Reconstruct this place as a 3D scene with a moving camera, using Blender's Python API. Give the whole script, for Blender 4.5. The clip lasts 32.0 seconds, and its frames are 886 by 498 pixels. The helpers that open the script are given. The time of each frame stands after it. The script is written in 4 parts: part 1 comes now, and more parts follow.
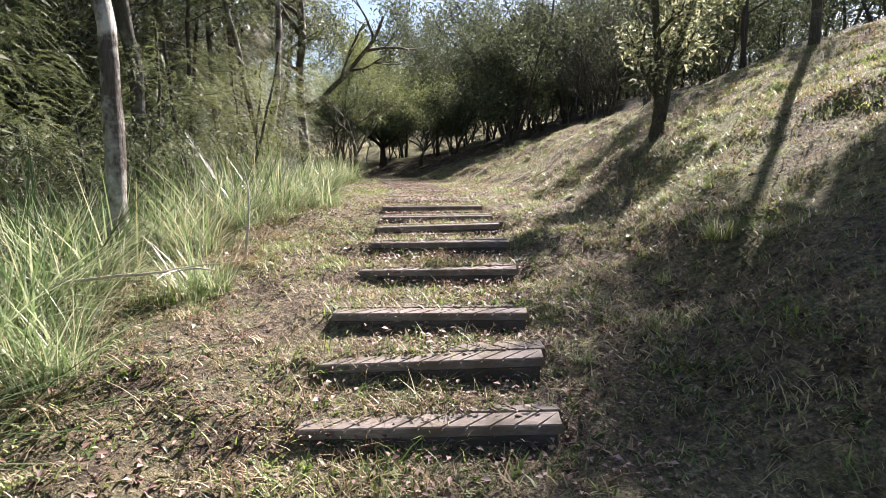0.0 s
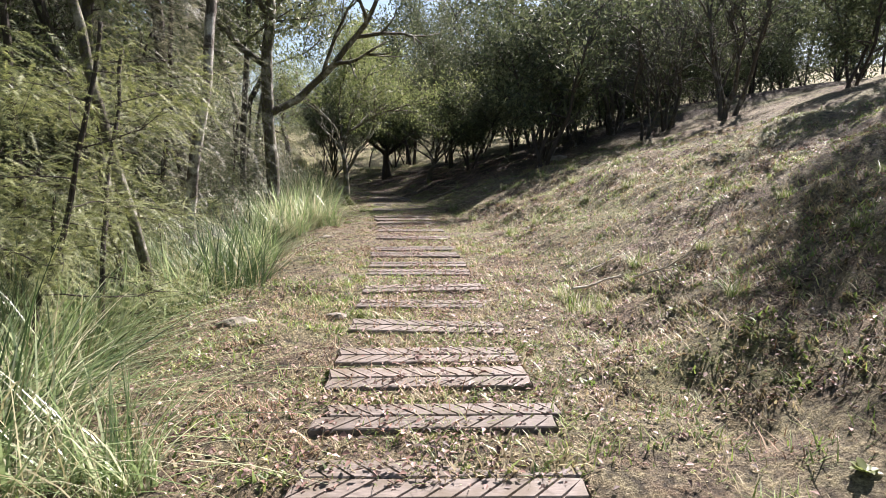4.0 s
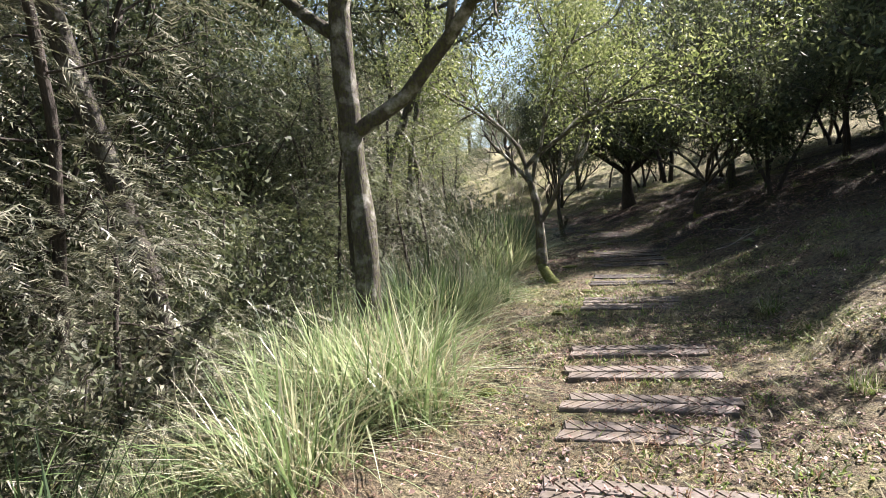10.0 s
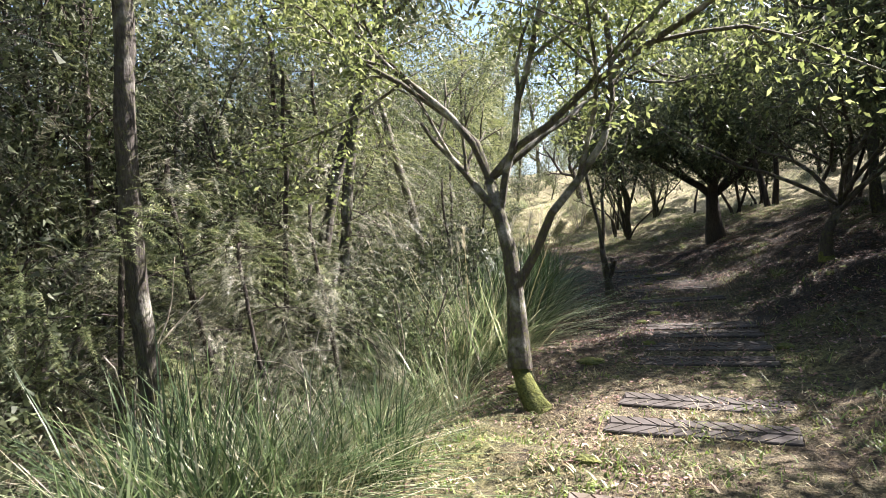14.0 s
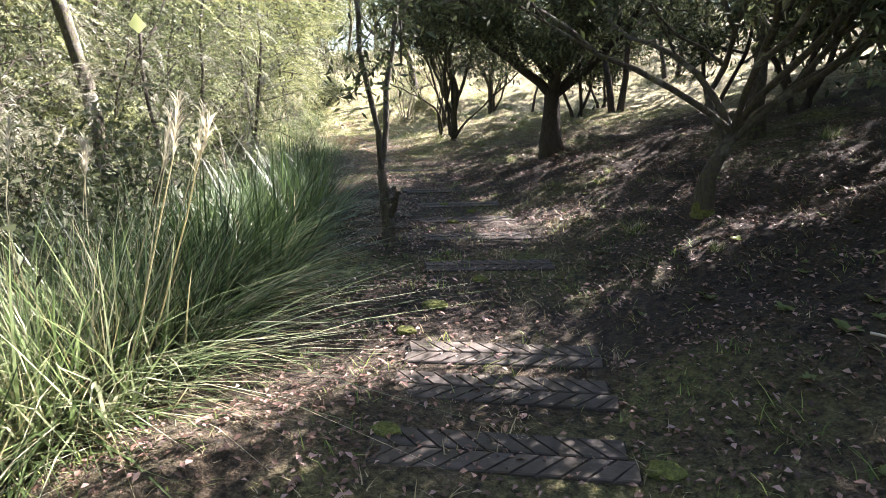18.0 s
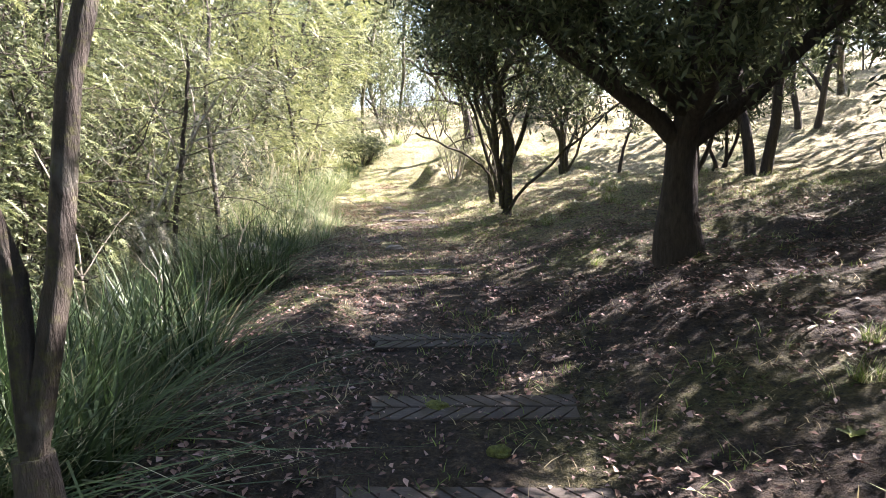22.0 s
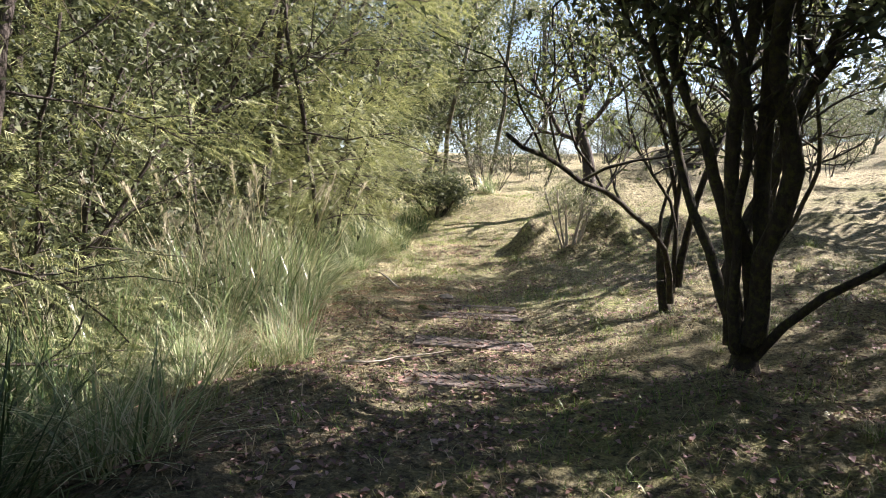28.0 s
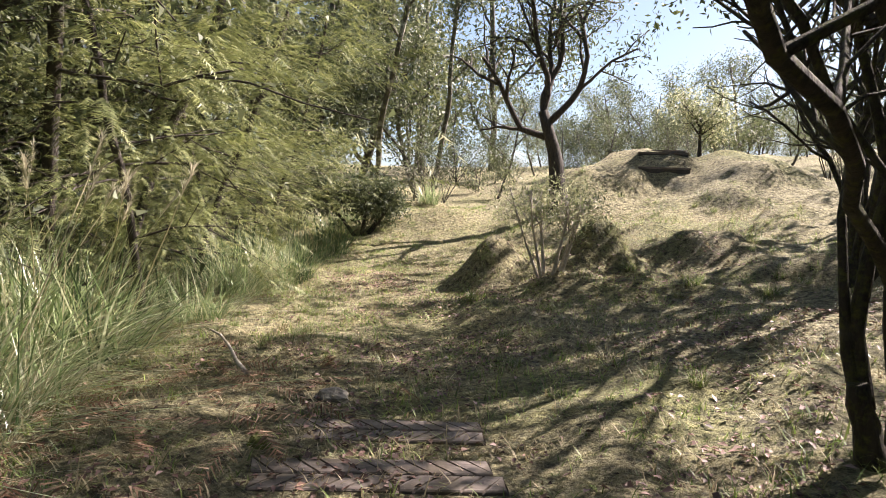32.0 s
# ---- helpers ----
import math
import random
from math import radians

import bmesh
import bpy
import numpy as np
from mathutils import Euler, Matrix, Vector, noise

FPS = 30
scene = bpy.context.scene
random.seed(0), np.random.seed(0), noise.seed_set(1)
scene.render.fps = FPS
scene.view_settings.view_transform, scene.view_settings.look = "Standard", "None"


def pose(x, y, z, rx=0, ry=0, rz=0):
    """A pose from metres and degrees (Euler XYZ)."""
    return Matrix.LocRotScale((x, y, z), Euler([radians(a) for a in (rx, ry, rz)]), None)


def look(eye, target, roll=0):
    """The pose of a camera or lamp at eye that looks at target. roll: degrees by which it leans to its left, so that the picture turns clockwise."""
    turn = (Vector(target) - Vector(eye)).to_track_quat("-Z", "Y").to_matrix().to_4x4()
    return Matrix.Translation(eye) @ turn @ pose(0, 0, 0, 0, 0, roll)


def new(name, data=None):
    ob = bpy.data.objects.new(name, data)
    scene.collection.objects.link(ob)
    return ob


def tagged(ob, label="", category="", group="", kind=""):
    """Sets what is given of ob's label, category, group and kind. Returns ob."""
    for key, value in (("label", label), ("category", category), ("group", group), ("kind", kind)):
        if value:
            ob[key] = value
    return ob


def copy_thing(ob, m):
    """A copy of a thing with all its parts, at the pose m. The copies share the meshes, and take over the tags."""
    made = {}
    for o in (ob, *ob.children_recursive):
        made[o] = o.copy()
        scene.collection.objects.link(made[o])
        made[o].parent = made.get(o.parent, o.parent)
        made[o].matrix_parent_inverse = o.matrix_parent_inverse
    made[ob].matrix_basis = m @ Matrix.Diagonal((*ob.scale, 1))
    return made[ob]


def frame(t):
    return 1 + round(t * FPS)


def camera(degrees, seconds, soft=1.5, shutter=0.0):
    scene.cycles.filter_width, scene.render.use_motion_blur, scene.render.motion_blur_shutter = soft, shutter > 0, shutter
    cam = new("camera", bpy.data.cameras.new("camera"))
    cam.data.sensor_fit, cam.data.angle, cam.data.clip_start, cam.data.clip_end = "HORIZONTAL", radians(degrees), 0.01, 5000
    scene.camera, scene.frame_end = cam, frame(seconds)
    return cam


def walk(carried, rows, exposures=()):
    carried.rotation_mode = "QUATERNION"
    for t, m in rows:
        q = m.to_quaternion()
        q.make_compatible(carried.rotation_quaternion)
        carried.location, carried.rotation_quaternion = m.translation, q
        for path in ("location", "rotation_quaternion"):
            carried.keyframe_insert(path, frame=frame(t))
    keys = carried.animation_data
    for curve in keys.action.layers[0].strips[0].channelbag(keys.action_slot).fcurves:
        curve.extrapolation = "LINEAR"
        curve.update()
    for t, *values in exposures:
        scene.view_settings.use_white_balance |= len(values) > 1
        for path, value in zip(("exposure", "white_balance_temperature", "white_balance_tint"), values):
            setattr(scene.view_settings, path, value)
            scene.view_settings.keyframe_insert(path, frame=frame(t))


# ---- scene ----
cam = camera(70.6, 32.0, soft=0.7)
PATH = [
    (0, (0.163, -6.72, 0.458), (0.339, -4.745, 0.194), -0.7),
    (0.5, (0.237, -6.025, 0.492), (0.566, -4.079, 0.172), 1.2),
    (1, (0.297, -5.287, 0.598), (0.423, -3.322, 0.248), -2.4),
    (1.5, (0.393, -4.489, 0.738), (0.606, -2.511, 0.528), -0.1),
    (2, (0.468, -3.911, 0.841), (0.799, -1.949, 0.634), -0.7),
    (2.5, (0.592, -3.371, 1.016), (0.765, -1.387, 0.829), -0.9),
    (4.5, (0.533, -1.054, 1.289), (0.651, 0.918, 0.975), 1.5),
    (5, (0.612, -0.461, 1.379), (0.606, 1.511, 1.046), 1.2),
    (5.5, (0.644, 0.175, 1.495), (0.667, 2.144, 1.143), -1.6),
    (6, (0.723, 0.831, 1.486), (0.605, 2.804, 1.182), -3.6),
    (6.5, (0.796, 1.518, 1.51), (0.778, 3.503, 1.267), -3.7),
    (7, (0.876, 2.271, 1.528), (0.809, 4.233, 1.144), -1.6),
    (7.5, (0.882, 3.034, 1.53), (0.689, 5.006, 1.255), -0.7),
    (8, (0.866, 3.777, 1.6), (0.617, 5.754, 1.428), -3.2),
    (8.5, (0.808, 4.435, 1.65), (0.257, 6.341, 1.397), -3.6),
    (9, (0.77, 5.141, 1.647), (0.208, 7.046, 1.412), -4.7),
    (9.5, (0.805, 5.776, 1.638), (0.035, 7.61, 1.427), -4.1),
    (10, (0.817, 6.395, 1.621), (0.171, 8.276, 1.408), -4.3),
    (10.5, (0.842, 7.036, 1.603), (0.051, 8.857, 1.364), -4.2),
    (11, (0.852, 7.713, 1.566), (0.042, 9.53, 1.356), -2.5),
    (11.5, (0.898, 8.438, 1.56), (-0.014, 10.211, 1.401), -3.3),
    (12, (0.877, 9.15, 1.518), (0.046, 10.962, 1.364), -4.6),
    (12.5, (0.905, 9.854, 1.525), (0.155, 11.698, 1.33), -3.9),
    (13, (0.902, 10.447, 1.555), (0.111, 12.275, 1.377), -4.0),
    (13.5, (0.88, 10.886, 1.543), (0.196, 12.76, 1.392), -6.8),
    (14, (0.858, 11.369, 1.503), (-0.037, 13.154, 1.396), -5.0),
    (14.5, (0.899, 11.924, 1.538), (0.262, 13.815, 1.411), -5.0),
    (15, (0.943, 12.435, 1.552), (0.234, 14.305, 1.509), -2.3),
    (15.5, (0.886, 13.021, 1.451), (0.41, 14.961, 1.366), -2.0),
    (17.5, (0.715, 14.936, 1.598), (0.198, 16.803, 1.104), -1.2),
    (18, (0.658, 15.468, 1.553), (0.227, 17.356, 1.053), -0.1),
    (18.5, (0.613, 16.026, 1.552), (0.053, 17.88, 1.052), -0.3),
    (19, (0.539, 16.567, 1.556), (0.115, 18.461, 1.073), 0.4),
    (19.5, (0.48, 17.126, 1.554), (0.021, 19.009, 1.061), -0.6),
    (20, (0.385, 17.778, 1.55), (0.047, 19.712, 1.17), 2.1),
    (20.5, (0.273, 18.544, 1.5), (-0.177, 20.462, 1.159), 4.1),
    (21, (0.153, 19.224, 1.489), (-0.357, 21.134, 1.187), 0.4),
    (21.5, (0.004, 19.92, 1.413), (-0.662, 21.771, 1.05), -1.2),
    (22, (-0.094, 20.644, 1.404), (-0.75, 22.506, 1.082), -0.1),
    (22.5, (-0.244, 21.335, 1.401), (-0.928, 23.173, 1.009), -2.7),
    (23, (-0.253, 21.979, 1.45), (-1.178, 23.719, 1.108), -2.5),
    (23.5, (-0.37, 22.589, 1.429), (-1.224, 24.373, 1.133), -0.1),
    (24, (-0.554, 23.167, 1.403), (-1.684, 24.764, 0.985), 0.6),
    (24.5, (-0.798, 23.683, 1.37), (-1.767, 25.401, 1.041), -4.7),
    (26.5, (-2.032, 25.655, 1.273), (-2.866, 27.435, 0.899), -4.4),
    (27, (-2.165, 26.121, 1.262), (-3.125, 27.828, 0.858), -3.1),
    (27.5, (-2.357, 26.617, 1.24), (-3.262, 28.362, 0.873), 0.3),
    (28, (-2.576, 27.083, 1.186), (-3.517, 28.841, 1.029), 3.3),
    (28.5, (-2.759, 27.557, 1.105), (-3.608, 29.367, 1.066), 2.1),
    (29, (-2.972, 28.013, 1.089), (-3.919, 29.774, 1.051), 3.4),
    (29.5, (-3.143, 28.494, 1.049), (-4.095, 30.248, 0.914), 3.0),
    (30, (-3.351, 28.954, 1.052), (-4.265, 30.73, 0.951), 2.1),
    (30.5, (-3.521, 29.41, 1.054), (-4.447, 31.182, 0.991), 1.7),
    (31, (-3.728, 29.83, 1.037), (-4.604, 31.627, 0.981), 1.4),
    (31.5, (-3.91, 30.277, 1.04), (-4.757, 32.088, 1.014), 2.8),
    (32, (-4.113, 30.68, 1.034), (-4.901, 32.517, 0.952), 3.3),
]
EXPOSURES = [(0.0, 1.9, 6500, 14), (2.5, 1.88, 6500, 14), (5.0, 1.76, 6500, 13), (7.0, 1.94, 6500, 12), (12.0, 2.2, 6500, 12), (15.0, 2.75, 6500, 13), (18.0, 3.3, 6500, 15), (21.0, 3.45, 6500, 18), (24.0, 3.05, 6500, 18), (27.5, 2.4, 6600, 16), (30.0, 2.06, 6750, 16), (32.0, 2.1, 6900, 16)]
walk(cam, [(t, look(eye, target, roll)) for t, eye, target, roll in PATH], EXPOSURES)

# ---- light ----
SUN_ELEV, SUN_AZ = 43.0, 39.0   # degrees; azimuth clockwise from the +y axis
world = bpy.data.worlds.new("sky")
scene.world = world
world.use_nodes = True
wn = world.node_tree
sky = wn.nodes.new("ShaderNodeTexSky")
sky.sky_type = "NISHITA"
sky.sun_disc = False
sky.sun_elevation = radians(SUN_ELEV)
sky.sun_rotation = radians(SUN_AZ)
wn.nodes["Background"].inputs["Strength"].default_value = 0.05
wn.links.new(sky.outputs[0], wn.nodes["Background"].inputs["Color"])
sun = new("sun", bpy.data.lights.new("sun", "SUN"))
sun.data.energy, sun.data.angle, sun.data.color = 5.0, radians(0.53), (1.0, 0.92, 0.89)
e, a = radians(SUN_ELEV), radians(SUN_AZ)
sun.matrix_world = look((0, 0, 30), Vector((0, 0, 30)) - Vector((math.sin(a) * math.cos(e), math.cos(a) * math.cos(e), math.sin(e))))

# ---- materials ----
def nodes_of(name):
    m = bpy.data.materials.new(name)
    m.use_nodes = True
    t = m.node_tree
    return m, t, t.nodes["Principled BSDF"], t.nodes["Material Output"]


def noise_node(t, coord, scale, detail=4.0, rough=0.6):
    n = t.nodes.new("ShaderNodeTexNoise")
    n.inputs["Scale"].default_value, n.inputs["Detail"].default_value, n.inputs["Roughness"].default_value = scale, detail, rough
    t.links.new(coord, n.inputs["Vector"])
    return n.outputs["Fac"]


def ramp_node(t, fac, stops):
    r = t.nodes.new("ShaderNodeValToRGB")
    e = r.color_ramp.elements
    while len(e) < len(stops):
        e.new(0.5)
    for k, (p, c) in zip(e, stops):
        k.position, k.color = p, (*c, 1)
    t.links.new(fac, r.inputs["Fac"])
    return r.outputs["Color"]


def mix_node(t, fac, a, b, mode="MIX"):
    n = t.nodes.new("ShaderNodeMix")
    n.data_type, n.blend_type = "RGBA", mode
    for socket, v in ((n.inputs[0], fac), (n.inputs[6], a), (n.inputs[7], b)):
        if isinstance(v, (int, float)):
            socket.default_value = v
        elif isinstance(v, tuple):
            socket.default_value = (*v, 1)
        else:
            t.links.new(v, socket)
    return n.outputs[2]


def bump_node(t, fac, strength, distance, shader):
    b = t.nodes.new("ShaderNodeBump")
    b.inputs["Strength"].default_value, b.inputs["Distance"].default_value = strength, distance
    t.links.new(fac, b.inputs["Height"])
    t.links.new(b.outputs["Normal"], shader.inputs["Normal"])


def coords(t, stretch=(1, 1, 1)):
    c = t.nodes.new("ShaderNodeTexCoord")
    p = t.nodes.new("ShaderNodeMapping")
    p.inputs["Scale"].default_value = stretch
    t.links.new(c.outputs["Object"], p.inputs["Vector"])
    return p.outputs["Vector"]


def ground_material():
    m, t, s, out = nodes_of("dry_turf_and_litter")
    v = coords(t)
    big, mid, fine = noise_node(t, v, 0.45, 3), noise_node(t, v, 3.1, 5), noise_node(t, v, 55, 6, 0.75)
    tuft = noise_node(t, v, 15, 5, 0.7)
    cells = t.nodes.new("ShaderNodeTexVoronoi")
    cells.inputs["Scale"].default_value = 26
    t.links.new(v, cells.inputs["Vector"])
    turf = ramp_node(t, fine, [(0.34, (0.06, 0.05, 0.028)), (0.52, (0.22, 0.19, 0.11)), (0.74, (0.50, 0.45, 0.29))])
    litter = ramp_node(t, fine, [(0.32, (0.04, 0.03, 0.02)), (0.52, (0.16, 0.115, 0.072)), (0.75, (0.42, 0.34, 0.25))])
    green = ramp_node(t, fine, [(0.3, (0.06, 0.07, 0.02)), (0.7, (0.27, 0.29, 0.09))])
    a = mix_node(t, ramp_node(t, mid, [(0.42, (0, 0, 0)), (0.6, (1, 1, 1))]), turf, litter)
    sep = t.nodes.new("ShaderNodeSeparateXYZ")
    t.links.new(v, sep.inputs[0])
    # Leaf mould under the trees, its colour darkened further to deepen their shade.
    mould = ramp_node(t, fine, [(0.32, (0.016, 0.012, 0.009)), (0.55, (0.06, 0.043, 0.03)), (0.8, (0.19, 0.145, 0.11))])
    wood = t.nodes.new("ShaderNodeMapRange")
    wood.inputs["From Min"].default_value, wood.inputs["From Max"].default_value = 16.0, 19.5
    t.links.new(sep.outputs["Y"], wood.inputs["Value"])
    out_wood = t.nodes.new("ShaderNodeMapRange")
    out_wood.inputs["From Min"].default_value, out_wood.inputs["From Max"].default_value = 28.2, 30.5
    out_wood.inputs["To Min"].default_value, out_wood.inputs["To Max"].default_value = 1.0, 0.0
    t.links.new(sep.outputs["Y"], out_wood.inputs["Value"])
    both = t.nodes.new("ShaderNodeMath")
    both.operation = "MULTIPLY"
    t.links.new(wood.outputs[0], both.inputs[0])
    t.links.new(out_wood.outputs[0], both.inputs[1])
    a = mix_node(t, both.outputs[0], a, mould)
    # Pale dry grass of the clearing, with extra sun brightness put into its colour.
    meadow = ramp_node(t, fine, [(0.32, (0.12, 0.11, 0.05)), (0.5, (0.32, 0.30, 0.16)), (0.75, (0.58, 0.54, 0.35))])
    open_land = t.nodes.new("ShaderNodeMapRange")
    open_land.inputs["From Min"].default_value, open_land.inputs["From Max"].default_value = 27.5, 31.0
    open_land.inputs["To Max"].default_value = 0.75
    t.links.new(sep.outputs["Y"], open_land.inputs["Value"])
    a = mix_node(t, open_land.outputs[0], a, meadow)
    c = mix_node(t, ramp_node(t, big, [(0.5, (0, 0, 0)), (0.68, (0.8, 0.8, 0.8))]), a, green)
    c = mix_node(t, 1.0, c, ramp_node(t, tuft, [(0.36, (0.22, 0.2, 0.17)), (0.5, (0.95, 0.95, 0.95)), (0.7, (1.4, 1.38, 1.28))]), "MULTIPLY")
    c = mix_node(t, 0.6, c, ramp_node(t, cells.outputs["Distance"], [(0.0, (1.15, 1.13, 1.05)), (0.6, (0.75, 0.73, 0.7)), (1.0, (0.35, 0.33, 0.3))]), "MULTIPLY")
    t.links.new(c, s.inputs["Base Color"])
    s.inputs["Roughness"].default_value = 0.95
    rel = t.nodes.new("ShaderNodeMath")
    rel.operation = "MULTIPLY_ADD"
    rel.inputs[1].default_value = 0.4
    t.links.new(fine, rel.inputs[0])
    t.links.new(tuft, rel.inputs[2])
    bump_node(t, rel.outputs[0], 1.0, 0.09, s)
    return m


def bark_material(name, dark, light, lichen, amount, moss=0.0):
    m, t, s, out = nodes_of(name)
    v = coords(t, (1, 1, 0.22))
    w = coords(t)
    grain, patch, spot = noise_node(t, v, 34, 6, 0.7), noise_node(t, w, 4.0, 4), noise_node(t, w, 24, 6, 0.7)
    wood = ramp_node(t, grain, [(0.3, dark), (0.7, light)])
    c = mix_node(t, ramp_node(t, patch, [(0.56 - amount, (0, 0, 0)), (0.74 - amount, (0.9, 0.9, 0.9))]), wood, mix_node(t, spot, lichen, tuple(k * 0.55 for k in lichen)))
    if moss:
        c = mix_node(t, ramp_node(t, spot, [(0.58 - moss, (0, 0, 0)), (0.80 - moss, (0.85, 0.85, 0.85))]), c, (0.12, 0.135, 0.03))
    t.links.new(c, s.inputs["Base Color"])
    s.inputs["Roughness"].default_value = 0.9
    bump_node(t, grain, 1.0, 0.04, s)
    return m


def leaf_material(name, stops, through_amount=0.4, rough=0.45, patchy=0.6):
    """Thin leaf that lets light through; its hue varies leaf by leaf and from clump to clump."""
    m, t, s, out = nodes_of(name)
    warm = 1.08 if name.endswith("leaf") else 1.0
    stops = [(p, (r * warm, gr * (1.48 - 0.48 * warm), b * warm)) for p, (r, gr, b) in stops]
    g = t.nodes.new("ShaderNodeNewGeometry")
    v = coords(t)
    clump = noise_node(t, v, 1.7, 2)
    mixed = t.nodes.new("ShaderNodeMath")
    mixed.operation = "MULTIPLY_ADD"
    mixed.inputs[1].default_value = 1 - patchy
    t.links.new(g.outputs["Random Per Island"], mixed.inputs[0])
    scaled = t.nodes.new("ShaderNodeMath")
    scaled.operation = "MULTIPLY"
    scaled.inputs[1].default_value = patchy
    t.links.new(clump, scaled.inputs[0])
    t.links.new(scaled.outputs[0], mixed.inputs[2])
    c = ramp_node(t, mixed.outputs[0], stops)
    t.links.new(c, s.inputs["Base Color"])
    s.inputs["Roughness"].default_value = rough
    tr = t.nodes.new("ShaderNodeBsdfTranslucent")
    t.links.new(mix_node(t, 0.5, c, (1.0, 1.0, 0.85), "MULTIPLY"), tr.inputs["Color"])
    mx = t.nodes.new("ShaderNodeMixShader")
    mx.inputs[0].default_value = through_amount
    t.links.new(s.outputs[0], mx.inputs[1])
    t.links.new(tr.outputs[0], mx.inputs[2])
    t.links.new(mx.outputs[0], out.inputs["Surface"])
    return m


def board_material(name="weathered_board", tint=1.0):
    m, t, s, out = nodes_of(name)
    v = coords(t, (0.25, 1, 1))
    w = coords(t)
    grain, stain = noise_node(t, v, 60, 5, 0.7), noise_node(t, w, 5, 4)
    info = t.nodes.new("ShaderNodeObjectInfo")
    c = ramp_node(t, grain, [(0.3, (0.095, 0.075, 0.062)), (0.7, (0.27, 0.225, 0.19))])
    c = mix_node(t, ramp_node(t, stain, [(0.46, (0, 0, 0)), (0.62, (0.85, 0.85, 0.85))]), c, (0.12, 0.092, 0.06))
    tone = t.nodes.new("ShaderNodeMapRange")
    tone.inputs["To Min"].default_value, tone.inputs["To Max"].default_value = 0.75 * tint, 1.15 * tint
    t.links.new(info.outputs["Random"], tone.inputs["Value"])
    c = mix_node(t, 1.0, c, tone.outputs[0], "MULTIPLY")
    t.links.new(c, s.inputs["Base Color"])
    s.inputs["Roughness"].default_value = 0.75
    bump_node(t, grain, 0.4, 0.006, s)
    return m


def simple_material(name, dark, light, scale, rough=0.9, bump=0.5):
    m, t, s, out = nodes_of(name)
    f = noise_node(t, coords(t), scale, 6, 0.65)
    t.links.new(ramp_node(t, f, [(0.3, dark), (0.7, light)]), s.inputs["Base Color"])
    s.inputs["Roughness"].default_value = rough
    bump_node(t, f, bump, 0.02, s)
    return m


GROUND = ground_material()
BOARD = board_material(tint=0.84)
# Much darker copy of the board material, for risers and y 14.5 to 29.
BOARD_DARK = board_material("dark_board", 0.32)
BARK_PALE = bark_material("pale_lichened_bark", (0.03, 0.025, 0.02), (0.12, 0.1, 0.082), (0.58, 0.56, 0.49), 0.06, 0.12)
# White lichen crust, with sunlight on the trunk added into its white.
BARK_SUNWHITE = bark_material("sun_whitened_crusted_bark", (0.035, 0.028, 0.022), (0.15, 0.125, 0.1), (0.72, 0.70, 0.63), 0.12)
BARK_GREY = bark_material("grey_bark", (0.025, 0.021, 0.018), (0.11, 0.095, 0.08), (0.38, 0.37, 0.32), 0.02, 0.06)
BARK_DARK = bark_material("dark_bark", (0.025, 0.02, 0.016), (0.085, 0.068, 0.055), (0.2, 0.19, 0.15), -0.06)
BARK_DARKMOSS = bark_material("dark_mossy_bark", (0.02, 0.016, 0.012), (0.075, 0.06, 0.045), (0.17, 0.17, 0.12), -0.02, 0.10)
RUST = leaf_material("rusty_dead_frond", [(0.2, (0.13, 0.065, 0.035)), (0.5, (0.27, 0.15, 0.085)), (0.8, (0.46, 0.33, 0.22))], 0.25, 0.7, 0.3)
BARK_MOSS = bark_material("mossy_bark", (0.03, 0.025, 0.02), (0.11, 0.09, 0.07), (0.36, 0.35, 0.29), 0.03, 0.07)
DEAD_WOOD = simple_material("bleached_dead_wood", (0.26, 0.22, 0.17), (0.56, 0.51, 0.43), 26)
STONE = simple_material("pale_stone", (0.10, 0.088, 0.07), (0.31, 0.28, 0.225), 12)
MOSS = simple_material("yellow_green_moss", (0.04, 0.05, 0.012), (0.19, 0.20, 0.05), 45, 1.0, 1.0)
STRAW = leaf_material("straw_blade", [(0.2, (0.15, 0.11, 0.055)), (0.45, (0.33, 0.27, 0.15)), (0.75, (0.53, 0.46, 0.29))], 0.35, 0.6, 0.5)
GREEN_BLADE = leaf_material("green_blade", [(0.2, (0.062, 0.094, 0.025)), (0.5, (0.163, 0.237, 0.056)), (0.8, (0.375, 0.450, 0.138))], 0.45, 0.45, 0.5)
TALL_BLADE = leaf_material("tall_grass_blade", [(0.15, (0.075, 0.12, 0.045)), (0.42, (0.19, 0.27, 0.11)), (0.65, (0.40, 0.48, 0.26)), (0.88, (0.70, 0.69, 0.52))], 0.38, 0.28, 0.35)
# The shade on the wooded banks is put into these dark blade greens.
SHADED_BLADE = leaf_material("shade_darkened_tall_blade", [(0.15, (0.022, 0.042, 0.017)), (0.5, (0.055, 0.095, 0.034)), (0.85, (0.13, 0.19, 0.075))], 0.3, 0.5, 0.35)
DRY_BLADE = leaf_material("bleached_tall_blade", [(0.2, (0.26, 0.24, 0.13)), (0.5, (0.52, 0.48, 0.32)), (0.8, (0.72, 0.68, 0.54))], 0.45, 0.4, 0.35)
PLUME = leaf_material("pale_seed_plume", [(0.2, (0.40, 0.36, 0.27)), (0.8, (0.70, 0.66, 0.54))], 0.5, 0.8, 0.3)
LITTER = leaf_material("fallen_leaf", [(0.1, (0.05, 0.03, 0.02)), (0.4, (0.13, 0.08, 0.052)), (0.7, (0.25, 0.165, 0.115)), (0.95, (0.40, 0.31, 0.245))], 0.12, 0.6, 0.1)
